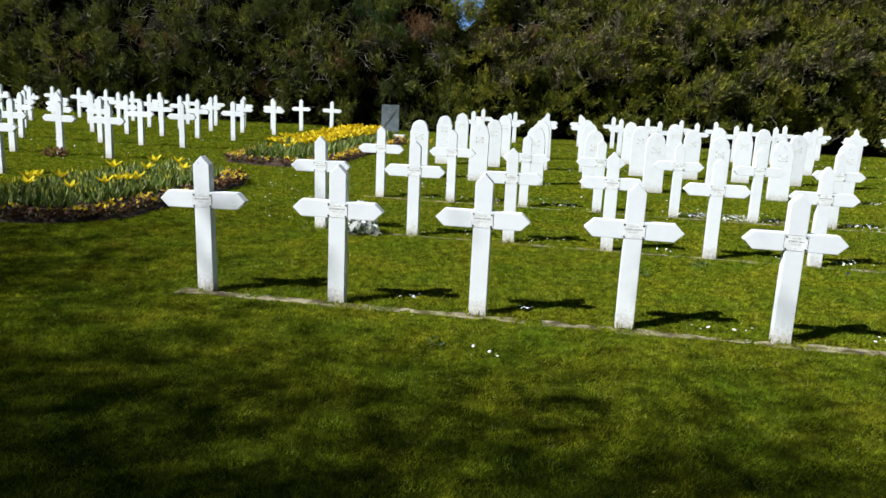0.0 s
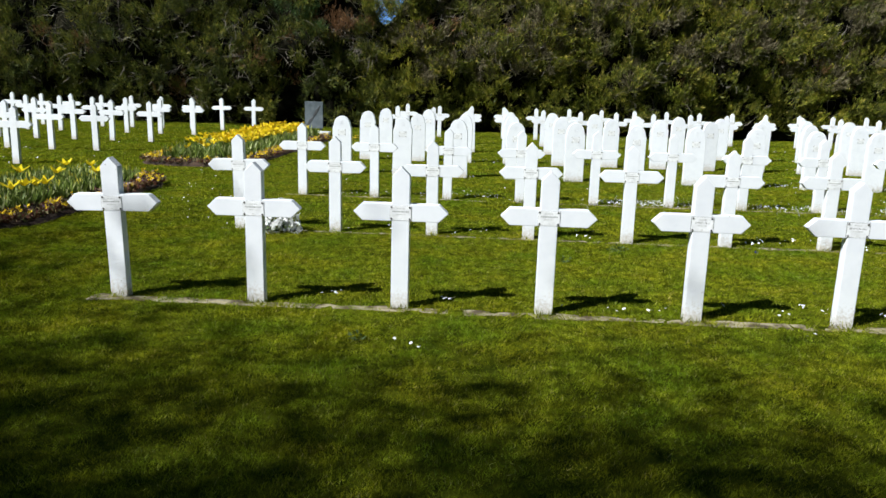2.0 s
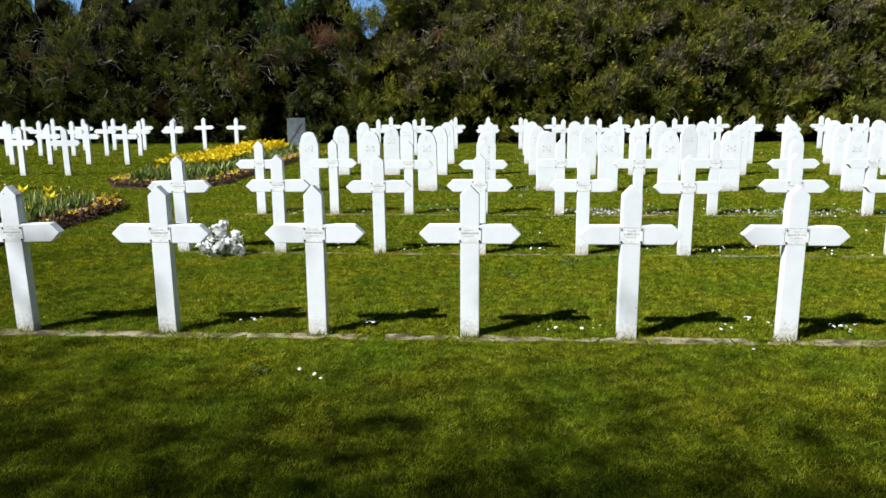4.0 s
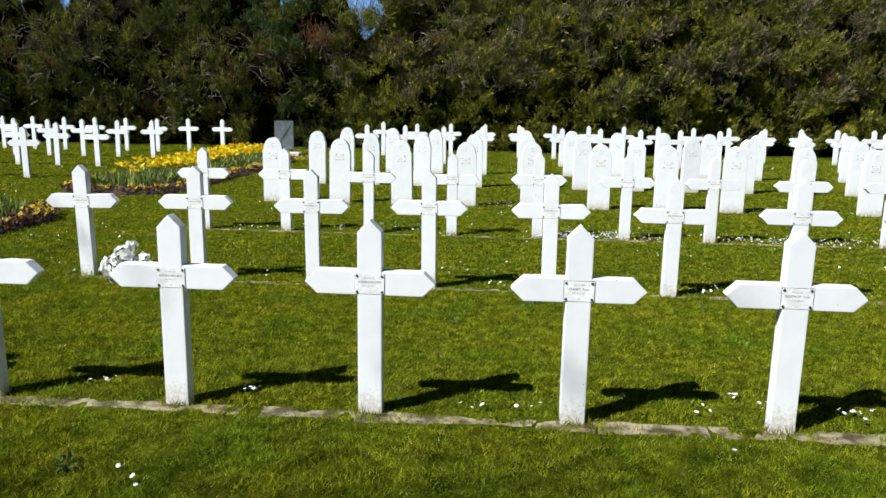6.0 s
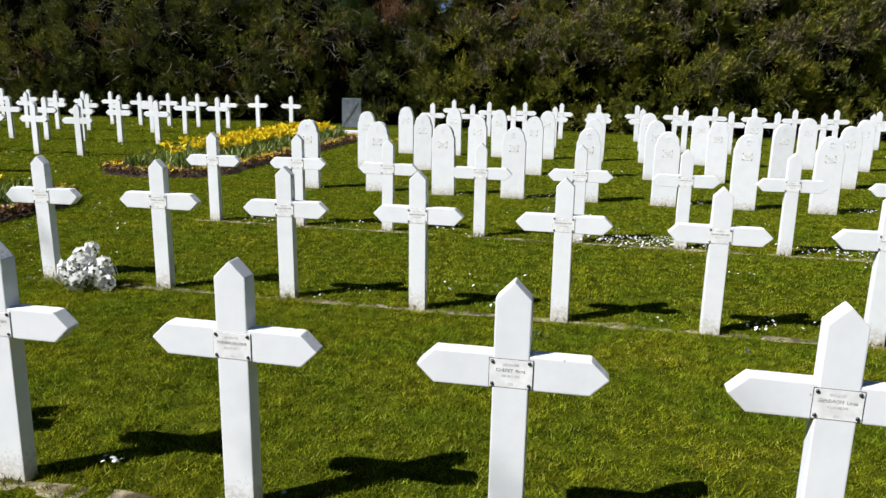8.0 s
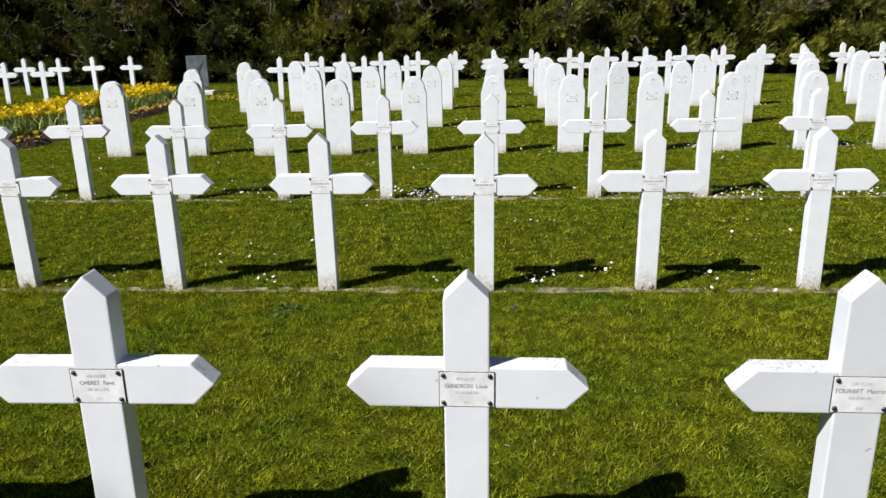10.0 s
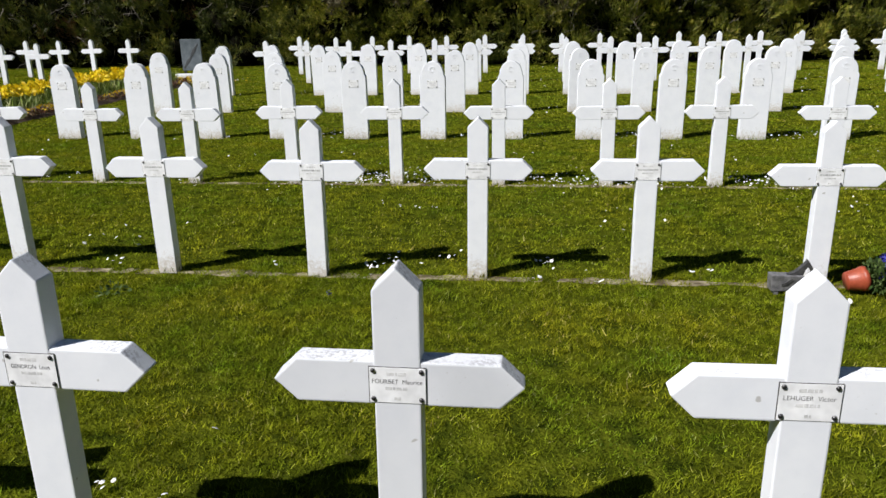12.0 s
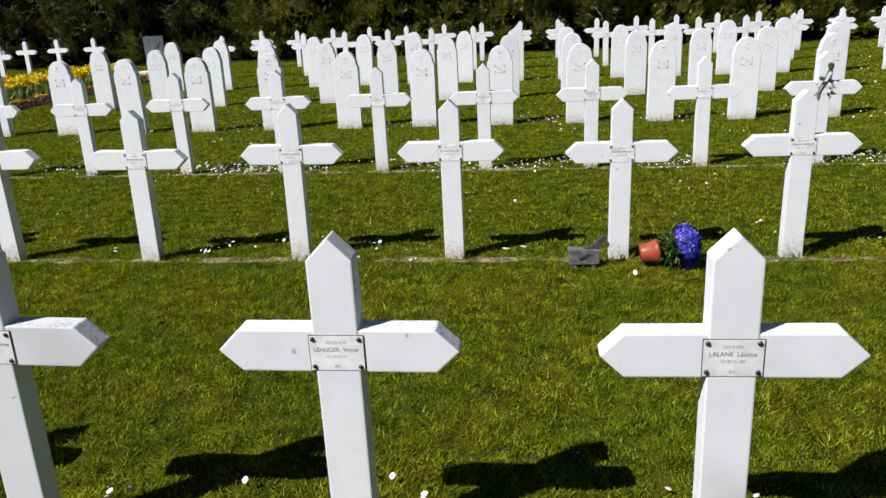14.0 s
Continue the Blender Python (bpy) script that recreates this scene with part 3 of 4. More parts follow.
for b, bed in enumerate(BEDS):
    soil_bed(bed)
    if b == 0:
        bulb_leaves(bed, 1500, 0.34, 0.215)
        # closed buds on stems
        x, y = in_bed(bed, 230, 0.35, 9)
        n = len(x)
        v, f = leaves(np.stack([x, y, np.full(n, 0.22)], 1), np.stack([rng.normal(0, 0.1, n), rng.normal(0, 0.1, n), np.ones(n)], 1), rng.uniform(0.05, 0.08, n), np.full(n, 0.026))
        tagged(triangles("tulip_buds", v, f, BUD), "pale yellow closed tulip buds above the leaves", "flowers", kind="stuff")
        tulip = empty("tulip", Matrix(), "open bright yellow lily-flowered tulip in the bed", "tulip", "open tulips in the bed")
        stem, petals = tulip_parts(0.165, 1.1)
        part("stem", stem, BULB_LEAF, tulip)
        for petal in petals:
            part("petal", petal, YELLOW, tulip, "pointed yellow petal")
        spots = [(-6.08, 8.36), (-5.94, 8.10), (-6.24, 8.69), (-5.94, 8.68), (-5.43, 8.11), (-6.01, 9.86), (-5.25, 8.74), (-5.22, 8.90), (-5.05, 8.83), (-5.94, 10.88), (-5.68, 11.05), (-5.24, 8.52), (-5.55, 9.9), (-5.3, 10.4), (-6.2, 7.9)]
        for k, (x, y) in enumerate(spots):
            m = pose(x, y, 0.07, rng.normal(0, 4), rng.normal(0, 4), rng.uniform(0, 360)) @ Matrix.Scale(rng.uniform(0.95, 1.2), 4)
            if k == 0:
                tulip.matrix_basis = m
            else:
                c = copy_thing(tulip, m)
                c.matrix_basis = m
    else:
        x, y = bulb_leaves(bed, 1900, 0.34, 0.30)
        k = rng.uniform(size=len(x)) < 0.62 * np.clip((y - 13.8) / 2.5, 0.15, 1) * (bed_depth(x, y, bed) > 0.60)
        x, y = x[k], y[k]
        flower_cloud("tulip_blooms", x, y, rng.uniform(0.27, 0.42, len(x)), YELLOW, 0.105, 7, "mass of open bright yellow tulips over green leaves")
    # low bedding round the edge
    x, y = in_bed(bed, 24000 if b == 0 else 26000, -0.03, 0.44)
    k = smooth_noise(x, y, 12, 3.0) > -0.55
    x, y = x[k], y[k]
    n = len(x)
    v, f = leaves(np.stack([x, y, np.full(n, 0.05) + rng.uniform(0, 0.05, n)], 1), np.stack([rng.normal(0, 1, n), rng.normal(0, 1, n), rng.uniform(0.2, 1.4, n)], 1), rng.uniform(0.03, 0.07, n), rng.uniform(0.02, 0.035, n))
    tagged(triangles("bedding_plants", v, f, BEDDING), "low reddish-green bedding plants along the edge of the bed", "plants", kind="stuff")
    x, y = in_bed(bed, 620 if b == 0 else 2600, 0.0, 0.34)
    k = smooth_noise(x, y, 15, 3.4) > -0.12
    x, y = x[k], y[k]
    n = len(x)
    flower_cloud("pansies", x, y, rng.uniform(0.10, 0.15, n), PANSY, 0.046, 6, "small yellow pansies along the edge of the bed", 0.8)

# primroses by the information panel
x, y = rng.normal(-4.0, 0.35, 70), rng.normal(21.0, 0.4, 70)
flower_cloud("primroses", x, y, rng.uniform(0.05, 0.10, 70), PANSY, 0.045, 6, "patch of low yellow primroses in the grass", 0.8)


# ---- panel on two legs ----
panel = empty("information_panel", pose(-5.21, 23.37, 0, 0, 0, 4), "grey slate panel with a dark marking, on two short legs", "panel")
part("board", box(-0.27, 0.27, -0.03, 0.03, 0.16, 0.96, 0.008), SLATE, panel, "blue-grey slate board")
for s in (-1, 1):
    part("leg", box(s * 0.21 - 0.025, s * 0.21 + 0.025, -0.02, 0.02, -0.05, 0.17, 0.003), SLATE_DARK, panel, "dark leg")
# flattened dark diagonal shape across the face of the board
bm = bmesh.new()
run = [Vector((-0.22, -0.036, 0.22)), Vector((-0.10, -0.036, 0.40)), Vector((-0.02, -0.036, 0.50)), Vector((0.07, -0.036, 0.66)), Vector((0.20, -0.036, 0.84))]
tube(bm, run, [0.02, 0.05, 0.028, 0.05, 0.014], 6)
for v in bm.verts:
    v.co.y = -0.032 + (v.co.y + 0.036) * 0.1
part("marking", bm, SLATE_DARK, panel, "dark branching marking across the board")
slab = finish("ground_slab", box(-0.44, 0.44, -0.17, 0.17, -0.02, 0.10, 0.006), WHITE)
slab.matrix_basis = pose(-5.09, 22.97, 0)
tagged(slab, "low white slab lying in the grass before the panel", "slab")


# ---- things left at the graves ----
def bloom_ball(name, parent, mat, centre, radius, count, size, label, squash=1.0):
    """A dense head of small flowers over a dome."""
    d = rng.normal(size=(count, 3))
    d /= np.linalg.norm(d, axis=1, keepdims=True)
    d[:, 2] *= squash
    lump = 0.82 + 0.18 * np.sin(5 * d[:, 0] + 1) * np.sin(6 * d[:, 1] + 2) + rng.uniform(-0.06, 0.1, count)
    base = np.asarray(centre) + d * (radius * lump)[:, None]
    petals = 6
    n = count * petals
    dd = np.repeat(d, petals, 0)
    side = np.cross(dd, rng.normal(size=(n, 3)))
    ways = side / np.linalg.norm(side, axis=1, keepdims=True) + 0.06 * dd
    v, f = leaves(np.repeat(base, petals, 0), ways, size * rng.uniform(0.75, 1.2, n), size * rng.uniform(0.55, 0.85, n), dd)
    return triangles(name, v, f, mat, parent, label)


def leaf_ball(name, parent, mat, centre, radius, count, size, label, squash=0.8):
    d = rng.normal(size=(count, 3))
    d /= np.linalg.norm(d, axis=1, keepdims=True)
    base = np.asarray(centre) + d * radius * rng.uniform(0.3, 0.95, (count, 1)) * np.array([1, 1, squash])
    v, f = leaves(base, d + rng.normal(0, 0.5, (count, 3)), size * rng.uniform(0.7, 1.3, count), size * rng.uniform(0.4, 0.65, count))
    return triangles(name, v, f, mat, parent, label)


bouquet = empty("white_bouquet", pose(-2.12, 7.90, 0), "bushy bouquet of white flowers lying at the foot of a cross", "flowers")
leaf_ball("foliage", bouquet, POT_LEAF, (0.02, 0, 0.10), 0.16, 150, 0.05, "dark leaves between the flowers")
for k, (cx, cy, cz, r, n) in enumerate(((-0.08, 0, 0.12, 0.11, 34), (0.08, 0.02, 0.10, 0.11, 34), (0.0, -0.05, 0.08, 0.12, 30), (-0.03, 0.03, 0.22, 0.09, 24), (0.02, 0.05, 0.28, 0.05, 10), (0.13, 0.0, 0.20, 0.05, 9), (-0.15, 0.0, 0.07, 0.06, 12), (0.15, -0.03, 0.05, 0.06, 10))):
    bloom_ball("flower_head", bouquet, WHITE_PETAL, (cx * 1.25 + 0.02, cy, cz), r, int(n * 1.35), 0.042, "cluster of white flowers")["kind"] = "stuff"

# flower pot that has blown over beside a cross
fallen = empty("fallen_flower_pot", pose(5.435, 7.90, 0.075, 0, 80, 2), "terracotta-coloured pot lying on its side with blue flowers", "flower pot")
bm = bmesh.new()
rings = []
for r, z in ((0.050, 0.0), (0.052, 0.004), (0.064, 0.078), (0.069, 0.080), (0.072, 0.104), (0.066, 0.104), (0.060, 0.08)):
    rings.append([bm.verts.new((r * math.cos(a), r * math.sin(a), z)) for a in (k * math.pi / 12 for k in range(24))])
for a, b in zip(rings, rings[1:]):
    for k in range(24):
        bm.faces.new((a[k], a[(k + 1) % 24], b[(k + 1) % 24], b[k]))
bm.faces.new(rings[0][::-1])
bm.faces.new(rings[-1])
part("pot", bm, TERRACOTTA, fallen, "tapered orange-red plastic pot", True)
leaf_ball("foliage", fallen, POT_LEAF, (0.005, 0, 0.175), 0.10, 760, 0.034, "crowded green leaves", 0.85)
bloom_ball("flower_head", fallen, BLUE_PETAL, (-0.005, 0, 0.262), 0.132, 900, 0.017, "dome of violet-blue flowers", 0.6)

# small granite memorial with a horse's head
memo = empty("memorial_plaque", pose(5.112, 7.895, 0, 0, 0, 3), "small dark granite memorial block with a horse's head", "memorial")
block = part("block", prism([(-0.085, 0.022), (0.085, 0.022), (0.090, 0.108), (-0.090, 0.115)], -0.035, 0.035, 0.004), GRANITE, memo, "rough grey granite block")
part("relief", prism([(-0.03, 0.050), (0.0, 0.055), (0.03, 0.085), (0.02, 0.098), (-0.01, 0.075), (-0.035, 0.066)], -0.0385, -0.034, 0.001), GRANITE_TOP, block, "worn relief on the face")
for s in (-1, 1):
    part("foot", box(s * 0.055 - 0.012, s * 0.055 + 0.012, -0.03, 0.03, -0.01, 0.023, 0.003), GRANITE, memo, "short foot")
part("horse_head", prism([(0.00, 0.110), (0.088, 0.108), (0.098, 0.140), (0.112, 0.158), (0.126, 0.140), (0.134, 0.124), (0.130, 0.112), (0.140, 0.118), (0.146, 0.134), (0.132, 0.160), (0.116, 0.184), (0.104, 0.200), (0.100, 0.186), (0.080, 0.164), (0.050, 0.134)], -0.014, 0.014, 0.003), GRANITE_TOP, memo, "dark neck and head of a horse")

# stone-coloured rose tied to one cross
rose = empty("artificial_rose", pose(columns("c", 12.4)[10], ROW_Y["c"] - 0.012, 0.0), "faded artificial rose tied to the front of a cross", "flower")
bm = bmesh.new()
tube(bm, [Vector((-0.06, 0, 0.56)), Vector((-0.045, -0.005, 0.66)), Vector((-0.01, -0.012, 0.75)), Vector((0.015, -0.02, 0.83))], [0.005, 0.005, 0.005, 0.004], 6)
part("stem", bm, SLATE_DARK, rose, "dark stem")
bloom_ball("bloom", rose, POT_LEAF, (0.018, -0.03, 0.85), 0.020, 14, 0.026, "withered bloom")
for k, (x, z, a) in enumerate(((-0.05, 0.73, 2.4), (0.045, 0.72, 0.2), (0.06, 0.67, -0.5), (0.05, 0.63, -0.9))):
    v, f = leaves(np.array([[x * 0.4, -0.012, z]] * 3), np.array([[math.cos(a + d), -0.2, math.sin(a + d)] for d in (-0.4, 0, 0.4)]), np.array([0.05, 0.06, 0.045]), np.array([0.024, 0.028, 0.02]))
    triangles("leaf", v, f, SLATE_DARK, rose, "dark stiff leaf")

# withered plant at the foot of a far cross
withered = empty("withered_plant", pose(-8.9, 12.75, 0), "heap of withered brown plants at the foot of a cross", "plant")
leaf_ball("dead_leaves", withered, DEAD, (0, 0, 0.07), 0.22, 260, 0.06, "dry brown leaves", 0.35)


# ---- longer grass at the feet of the stones ----
def foot_grass():
    x, y = [], []
    for key in "abcd":
        for px in columns(key, 9.5):
            n = 46
            side = rng.uniform(size=n)
            w = 0.075 if key != "d" else 0.175
            x.append(px + np.where(side < 0.7, rng.uniform(-w, w, n), np.sign(rng.normal(size=n)) * w))
            y.append(ROW_Y[key] + np.where(side < 0.7, -0.012, 0.03) + rng.normal(0, 0.012, n))
    x, y = np.concatenate(x), np.concatenate(y)
    n = len(x)
    ways = np.stack([rng.normal(0, 0.4, n), rng.normal(-0.15, 0.35, n), np.ones(n)], 1)
    v, f = leaves(np.stack([x, y, np.zeros(n)], 1), ways, rng.uniform(0.025, 0.075, n), rng.uniform(0.003, 0.006, n))
    tagged(triangles("foot_grass", v, f, GRASS), "longer grass left at the feet of the stones", "grass", kind="stuff")


foot_grass()


def weed(x, y, r, count):
    thing = empty("weed", pose(x, y, 0), "dark green leafy weed in the lawn", "weed")
    leaf_ball("leaf_rosette", thing, POT_LEAF, (0, 0, 0.02), r, count, 0.035, "small dark leaves", 0.3)["kind"] = "stuff"


# ---- daisies ----
def daisies(places, size):
    v, f = [], []
    x, y = places[:, 0], places[:, 1]
    n, k = len(x), 12
    a = np.arange(k) * 2 * np.pi / k
    r = size * rng.uniform(0.7, 1.25, n)
    z = rng.uniform(0.026, 0.048, n)
    tilt = rng.normal(0, 0.35, (n, 2))
    reach = np.where(np.arange(k) % 2, 0.78, 1.0)
    px = x[:, None] + r[:, None] * np.cos(a) * reach
    py = y[:, None] + r[:, None] * np.sin(a) * reach
    pz = z[:, None] + r[:, None] * (np.cos(a) * tilt[:, :1] + np.sin(a) * tilt[:, 1:])
    ring = np.stack([px, py, pz], -1)
    v = np.concatenate([np.stack([x, y, z + 0.004], 1)[:, None], ring], 1)
    b = np.arange(n)[:, None] * (k + 1)
    f = np.concatenate([b + [0, 1 + i, 1 + (i + 1) % k] for i in range(k)], 0)
    tagged(triangles("daisies", v.reshape(-1, 3), f, DAISY), "scattered white daisies in the lawn", "daisies", kind="stuff")


def scatter(n, x0, x1, y, spread, clump=0.0, seed=0):
    x = rng.uniform(x0, x1, n * 3)
    yy = rng.normal(y, spread, n * 3)
    k = smooth_noise(x, yy, seed + 20, 1.9) > clump
    return np.stack([x[k], yy[k]], 1)[:n]


def cluster(spots):
    return np.concatenate([np.stack([rng.normal(x, 0.055, n), rng.normal(y, 0.03, n)], 1) for x, y, n in spots])


weed(1.26, 7.63, 0.09, 60)
weed(-0.75, 4.72, 0.06, 30)
weed(0.7, 7.05, 0.05, 26)
violet = empty("violet", pose(2.56, 7.61, 0), "single small violet flower in the lawn", "flower")
bloom_ball("bloom", violet, BLUE_PETAL, (0, 0, 0.045), 0.012, 5, 0.012, "violet petals")["kind"] = "stuff"
daisies(np.concatenate([
    cluster([(-1.08, 5.61, 6), (-0.27, 5.57, 6), (0.49, 5.52, 1), (0.90, 5.50, 3), (1.19, 5.52, 4), (1.75, 5.68, 1), (2.08, 5.59, 3), (2.27, 5.75, 4),
             (2.40, 5.69, 5), (2.80, 5.62, 6), (2.80, 5.52, 5), (1.92, 5.09, 1), (2.07, 5.07, 1), (-0.55, 4.76, 1), (-0.41, 4.58, 2), (2.48, 6.15, 1)]),
    cluster([(3.47, 5.61, 3), (3.75, 5.60, 2), (3.83, 5.67, 1), (3.94, 5.61, 2), (-1.48, 8.10, 4), (-0.39, 8.09, 3), (-0.10, 8.27, 3), (2.70, 8.14, 8),
             (2.83, 8.24, 4), (0.98, 8.12, 4), (2.06, 8.12, 2), (3.81, 8.28, 6), (3.90, 8.11, 2), (4.74, 8.14, 5), (5.44, 7.70, 1), (6.28, 8.71, 3)]),
    cluster([(3.77, 7.95, 3), (4.08, 7.96, 3), (2.68, 7.94, 2), (4.41, 9.59, 4), (-2.52, 8.87, 2)]),
    scatter(22, 4.2, 6.6, 5.68, 0.10, 0.0, 1),
    scatter(30, -2.4, 8.0, 8.36, 0.13, 0.2, 3)]), 0.0112)
daisies(np.concatenate([
    scatter(900, 1.2, 11.0, 10.72, 0.17, -0.2, 4), scatter(170, -2.6, 3.0, 10.85, 0.22, 0.1, 5),
    scatter(90, 0.0, 10.0, 9.7, 0.6, 0.35, 6), scatter(28, -4.4, -2.6, 9.6, 0.9, 0.1, 7),
    scatter(330, -2.6, 12.0, 13.4, 0.22, 0.1, 8), scatter(90, -2.6, 12.0, 12.0, 0.6, 0.2, 9)]), 0.0098)
daisies(np.concatenate([
    scatter(170, -2.6, 14.0, ROW_Y["e"] + 0.3, 0.25, 0.1, 10), scatter(150, -2.6, 14.0, ROW_Y["f"] + 0.3, 0.3, 0.1, 13),
    scatter(110, -2.6, 14.0, ROW_Y["g"] + 0.3, 0.35, 0.1, 14), scatter(90, -14.0, 14.0, 22.5, 1.8, 0.1, 11),
    scatter(90, -14.0, -4.2, 13.6, 1.8, 0.1, 12)]), 0.013)


# ---- hedge and thicket behind the graves ----
def face_y(x, z):
    """The bulging front of the hedge."""
    belly = 0.55 * np.sin(np.clip(z / 5.5, 0, 1) * np.pi) - 0.10 * z
    return 27.1 - belly + 0.42 * smooth_noise(x, z, 30, 0.75) + 0.48 * smooth_noise(x, z, 31, 1.8) + 0.16 * smooth_noise(x, z, 32, 4.6) + 0.5 * smooth_noise(x, z * 0.2, 33, 0.35)


def hedge_top(x):
    """Height of the hedge; a dip shows the sky."""
    top = 6.4 + 0.8 * smooth_noise(x, 0 * x, 34, 0.6) + 0.4 * smooth_noise(x, 0 * x, 36, 2.6) - np.where(x < -4, 0.25, 0.0) - sum(d * np.exp(-((x - c) / w) ** 2)
            for c, d, w in ((-6.6, 1.6, 0.35), (-12.4, 1.7, 0.25), (-14.3, 2.7, 0.5), (-15.8, 2.8, 0.35), (-19.5, 2.0, 0.4)))
    return np.minimum(top, 4.10 + 0.9 * ((x + 3.66) / 0.66) ** 2)


# solid backing sheet behind the sprays, its black playing the hedge's inner shade
def shade_core(x0, x1, parent):
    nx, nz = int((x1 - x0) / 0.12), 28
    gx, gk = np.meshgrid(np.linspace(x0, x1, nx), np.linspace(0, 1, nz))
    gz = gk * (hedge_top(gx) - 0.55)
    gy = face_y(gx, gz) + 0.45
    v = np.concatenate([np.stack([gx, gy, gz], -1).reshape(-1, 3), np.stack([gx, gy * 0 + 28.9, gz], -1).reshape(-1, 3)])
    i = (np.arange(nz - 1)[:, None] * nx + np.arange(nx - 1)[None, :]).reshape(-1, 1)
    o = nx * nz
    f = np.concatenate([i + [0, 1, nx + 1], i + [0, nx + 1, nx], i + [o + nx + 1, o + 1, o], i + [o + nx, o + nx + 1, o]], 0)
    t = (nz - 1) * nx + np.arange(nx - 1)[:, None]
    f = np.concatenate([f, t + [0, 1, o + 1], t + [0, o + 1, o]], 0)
    return triangles("inner_shade", v, f, SHADE_CORE, parent, "near-black sheet painted as the shade inside the hedge")


def sprays(name, x, z, mat, parent, size, per_clump, label, spread=0.34):
    """Clumps of feathery sprays that stand out from the hedge's face, each spray of five leaflets."""
    keep = z < hedge_top(x)
    x, z = x[keep], z[keep]
    n = len(x) * per_clump
    big = np.repeat(rng.uniform(0.6, 1.25, len(x)), per_clump)
    cx, cz = np.repeat(x, per_clump), np.repeat(z, per_clump)
    cy = np.repeat(face_y(x, z) + rng.uniform(-0.42, 0.26, len(x)), per_clump)
    tilt = np.repeat(np.stack([rng.normal(0.15, 0.45, len(x)), np.full(len(x), -0.7), rng.uniform(0.3, 1.3, len(x))], 1), per_clump, 0)
    main = tilt + rng.normal(0, 0.34, (n, 3))
    main /= np.linalg.norm(main, axis=1, keepdims=True)
    base = np.stack([cx, cy, cz], 1) + main * (spread * big * rng.uniform(0.1, 0.9, n))[:, None] + rng.normal(0, 0.07, (n, 3))
    side = np.cross(main, rng.normal(size=(n, 3)))
    side /= np.linalg.norm(side, axis=1, keepdims=True)
    length = size * rng.uniform(0.6, 1.4, n)
    vs, fs, o = [], [], 0
    for along, out in ((0.0, 0.55), (0.18, -0.5), (0.36, 0.42), (0.54, -0.35), (0.72, 0.1)):
        v, f = leaves(base + main * (length * along)[:, None], main + side * out, length * (0.70 - 0.25 * along), length * 0.085)
        vs.append(v), fs.append(f + o)
        o += len(v)
    return triangles(name, np.concatenate(vs), np.concatenate(fs), mat, parent, label)


def clumps(x0, x1, per_m2, seed, bare):
    """Where the clumps of one stretch sit: all over, but thin where the hedge is bare."""
    n = int((x1 - x0) * 5.6 * per_m2)
    x, z = rng.uniform(x0, x1, n), rng.uniform(0.05, 5.7, n)
    k = smooth_noise(x, z, seed, 1.0) + 0.5 * smooth_noise(x, z, seed + 1, 2.7) > bare + rng.normal(0, 0.2, n)
    k &= ((x + 5.1) / 0.75) ** 2 + ((z - 3.45) / 0.55) ** 2 > 1
    k &= ((x + 1.95) / 0.4) ** 2 + ((z - 3.5) / 0.35) ** 2 > 1
    return x[k], z[k]


def patch(spots):
    """Places of clumps in some round patches: x, z, spread, count."""
    x = np.concatenate([rng.normal(a, r, c) for a, b, r, c in spots])
    z = np.concatenate([rng.normal(b, r * 0.7, c) for a, b, r, c in spots])
    return x, np.abs(z)


def twigs(name, patches, parent, mat, label):
    bm = bmesh.new()
    for px, pz, spread, count in patches:
        for _ in range(count):
            x, z = px + rng.normal(0, spread), pz + rng.normal(0, spread * 0.8)
            y = float(face_y(np.array([x]), np.array([z]))[0]) - 0.05 + rng.normal(0, 0.12)
            p = Vector((x, y, z))
            d = Vector((rng.normal(0, 1), rng.normal(-0.3, 0.4), rng.normal(0.3, 0.7))).normalized()
            pts = [p]
            for _ in range(4):
                d = (d + Vector((rng.normal(0, 0.35), rng.normal(0, 0.25), rng.normal(-0.05, 0.35)))).normalized()
                pts.append(pts[-1] + d * rng.uniform(0.10, 0.24))
            r = rng.uniform(0.005, 0.013)
            tube(bm, pts, [r, r * 0.85, r * 0.7, r * 0.5, r * 0.3], 3)
    return part(name, bm, mat, parent, label)


hedge = empty("conifer_hedge", pose(5, 27.1, 0), "tall dense conifer hedge with bare twiggy patches", "hedge", kind="structure")
thicket = empty("evergreen_thicket", pose(-14, 27.1, 0), "tall dark tangle of evergreen shrubs and bare branches", "thicket", kind="structure")
made = [shade_core(-4.0, 24, hedge), shade_core(-30, -4.0, thicket)]
made.append(sprays("foliage", *clumps(-4.2, 18, 16, 40, -0.62), CONIFER, hedge, 0.21, 30, "olive-green drooping sprays"))
made.append(sprays("foliage", *clumps(-24, -3.9, 13, 44, -0.42), CONIFER_DARK, thicket, 0.21, 30, "dark green sprays"))
hx, hz = clumps(-3.4, 18, 10, 52, -0.40)
high = hz > 1.8 + 0.7 * smooth_noise(hx, hx * 0, 53, 0.9)
made.append(sprays("old_foliage", hx[high], hz[high], OLD_SPRAY, hedge, 0.21, 30, "brownish older sprays higher up"))
rim = rng.uniform(-4.9, -2.8, 34)
made.append(sprays("foliage", rim, hedge_top(rim) - rng.uniform(0.15, 0.8, 34), CONIFER, hedge, 0.18, 16, "thin ragged sprays along the top", 0.3))
made.append(sprays("dead_foliage", *patch([(-1.9, 3.4, 0.45, 7), (0.6, 3.1, 0.6, 6), (7.0, 1.2, 0.6, 6), (11.0, 2.6, 0.7, 6)]), DEAD, hedge, 0.16, 18, "brown dead sprays"))
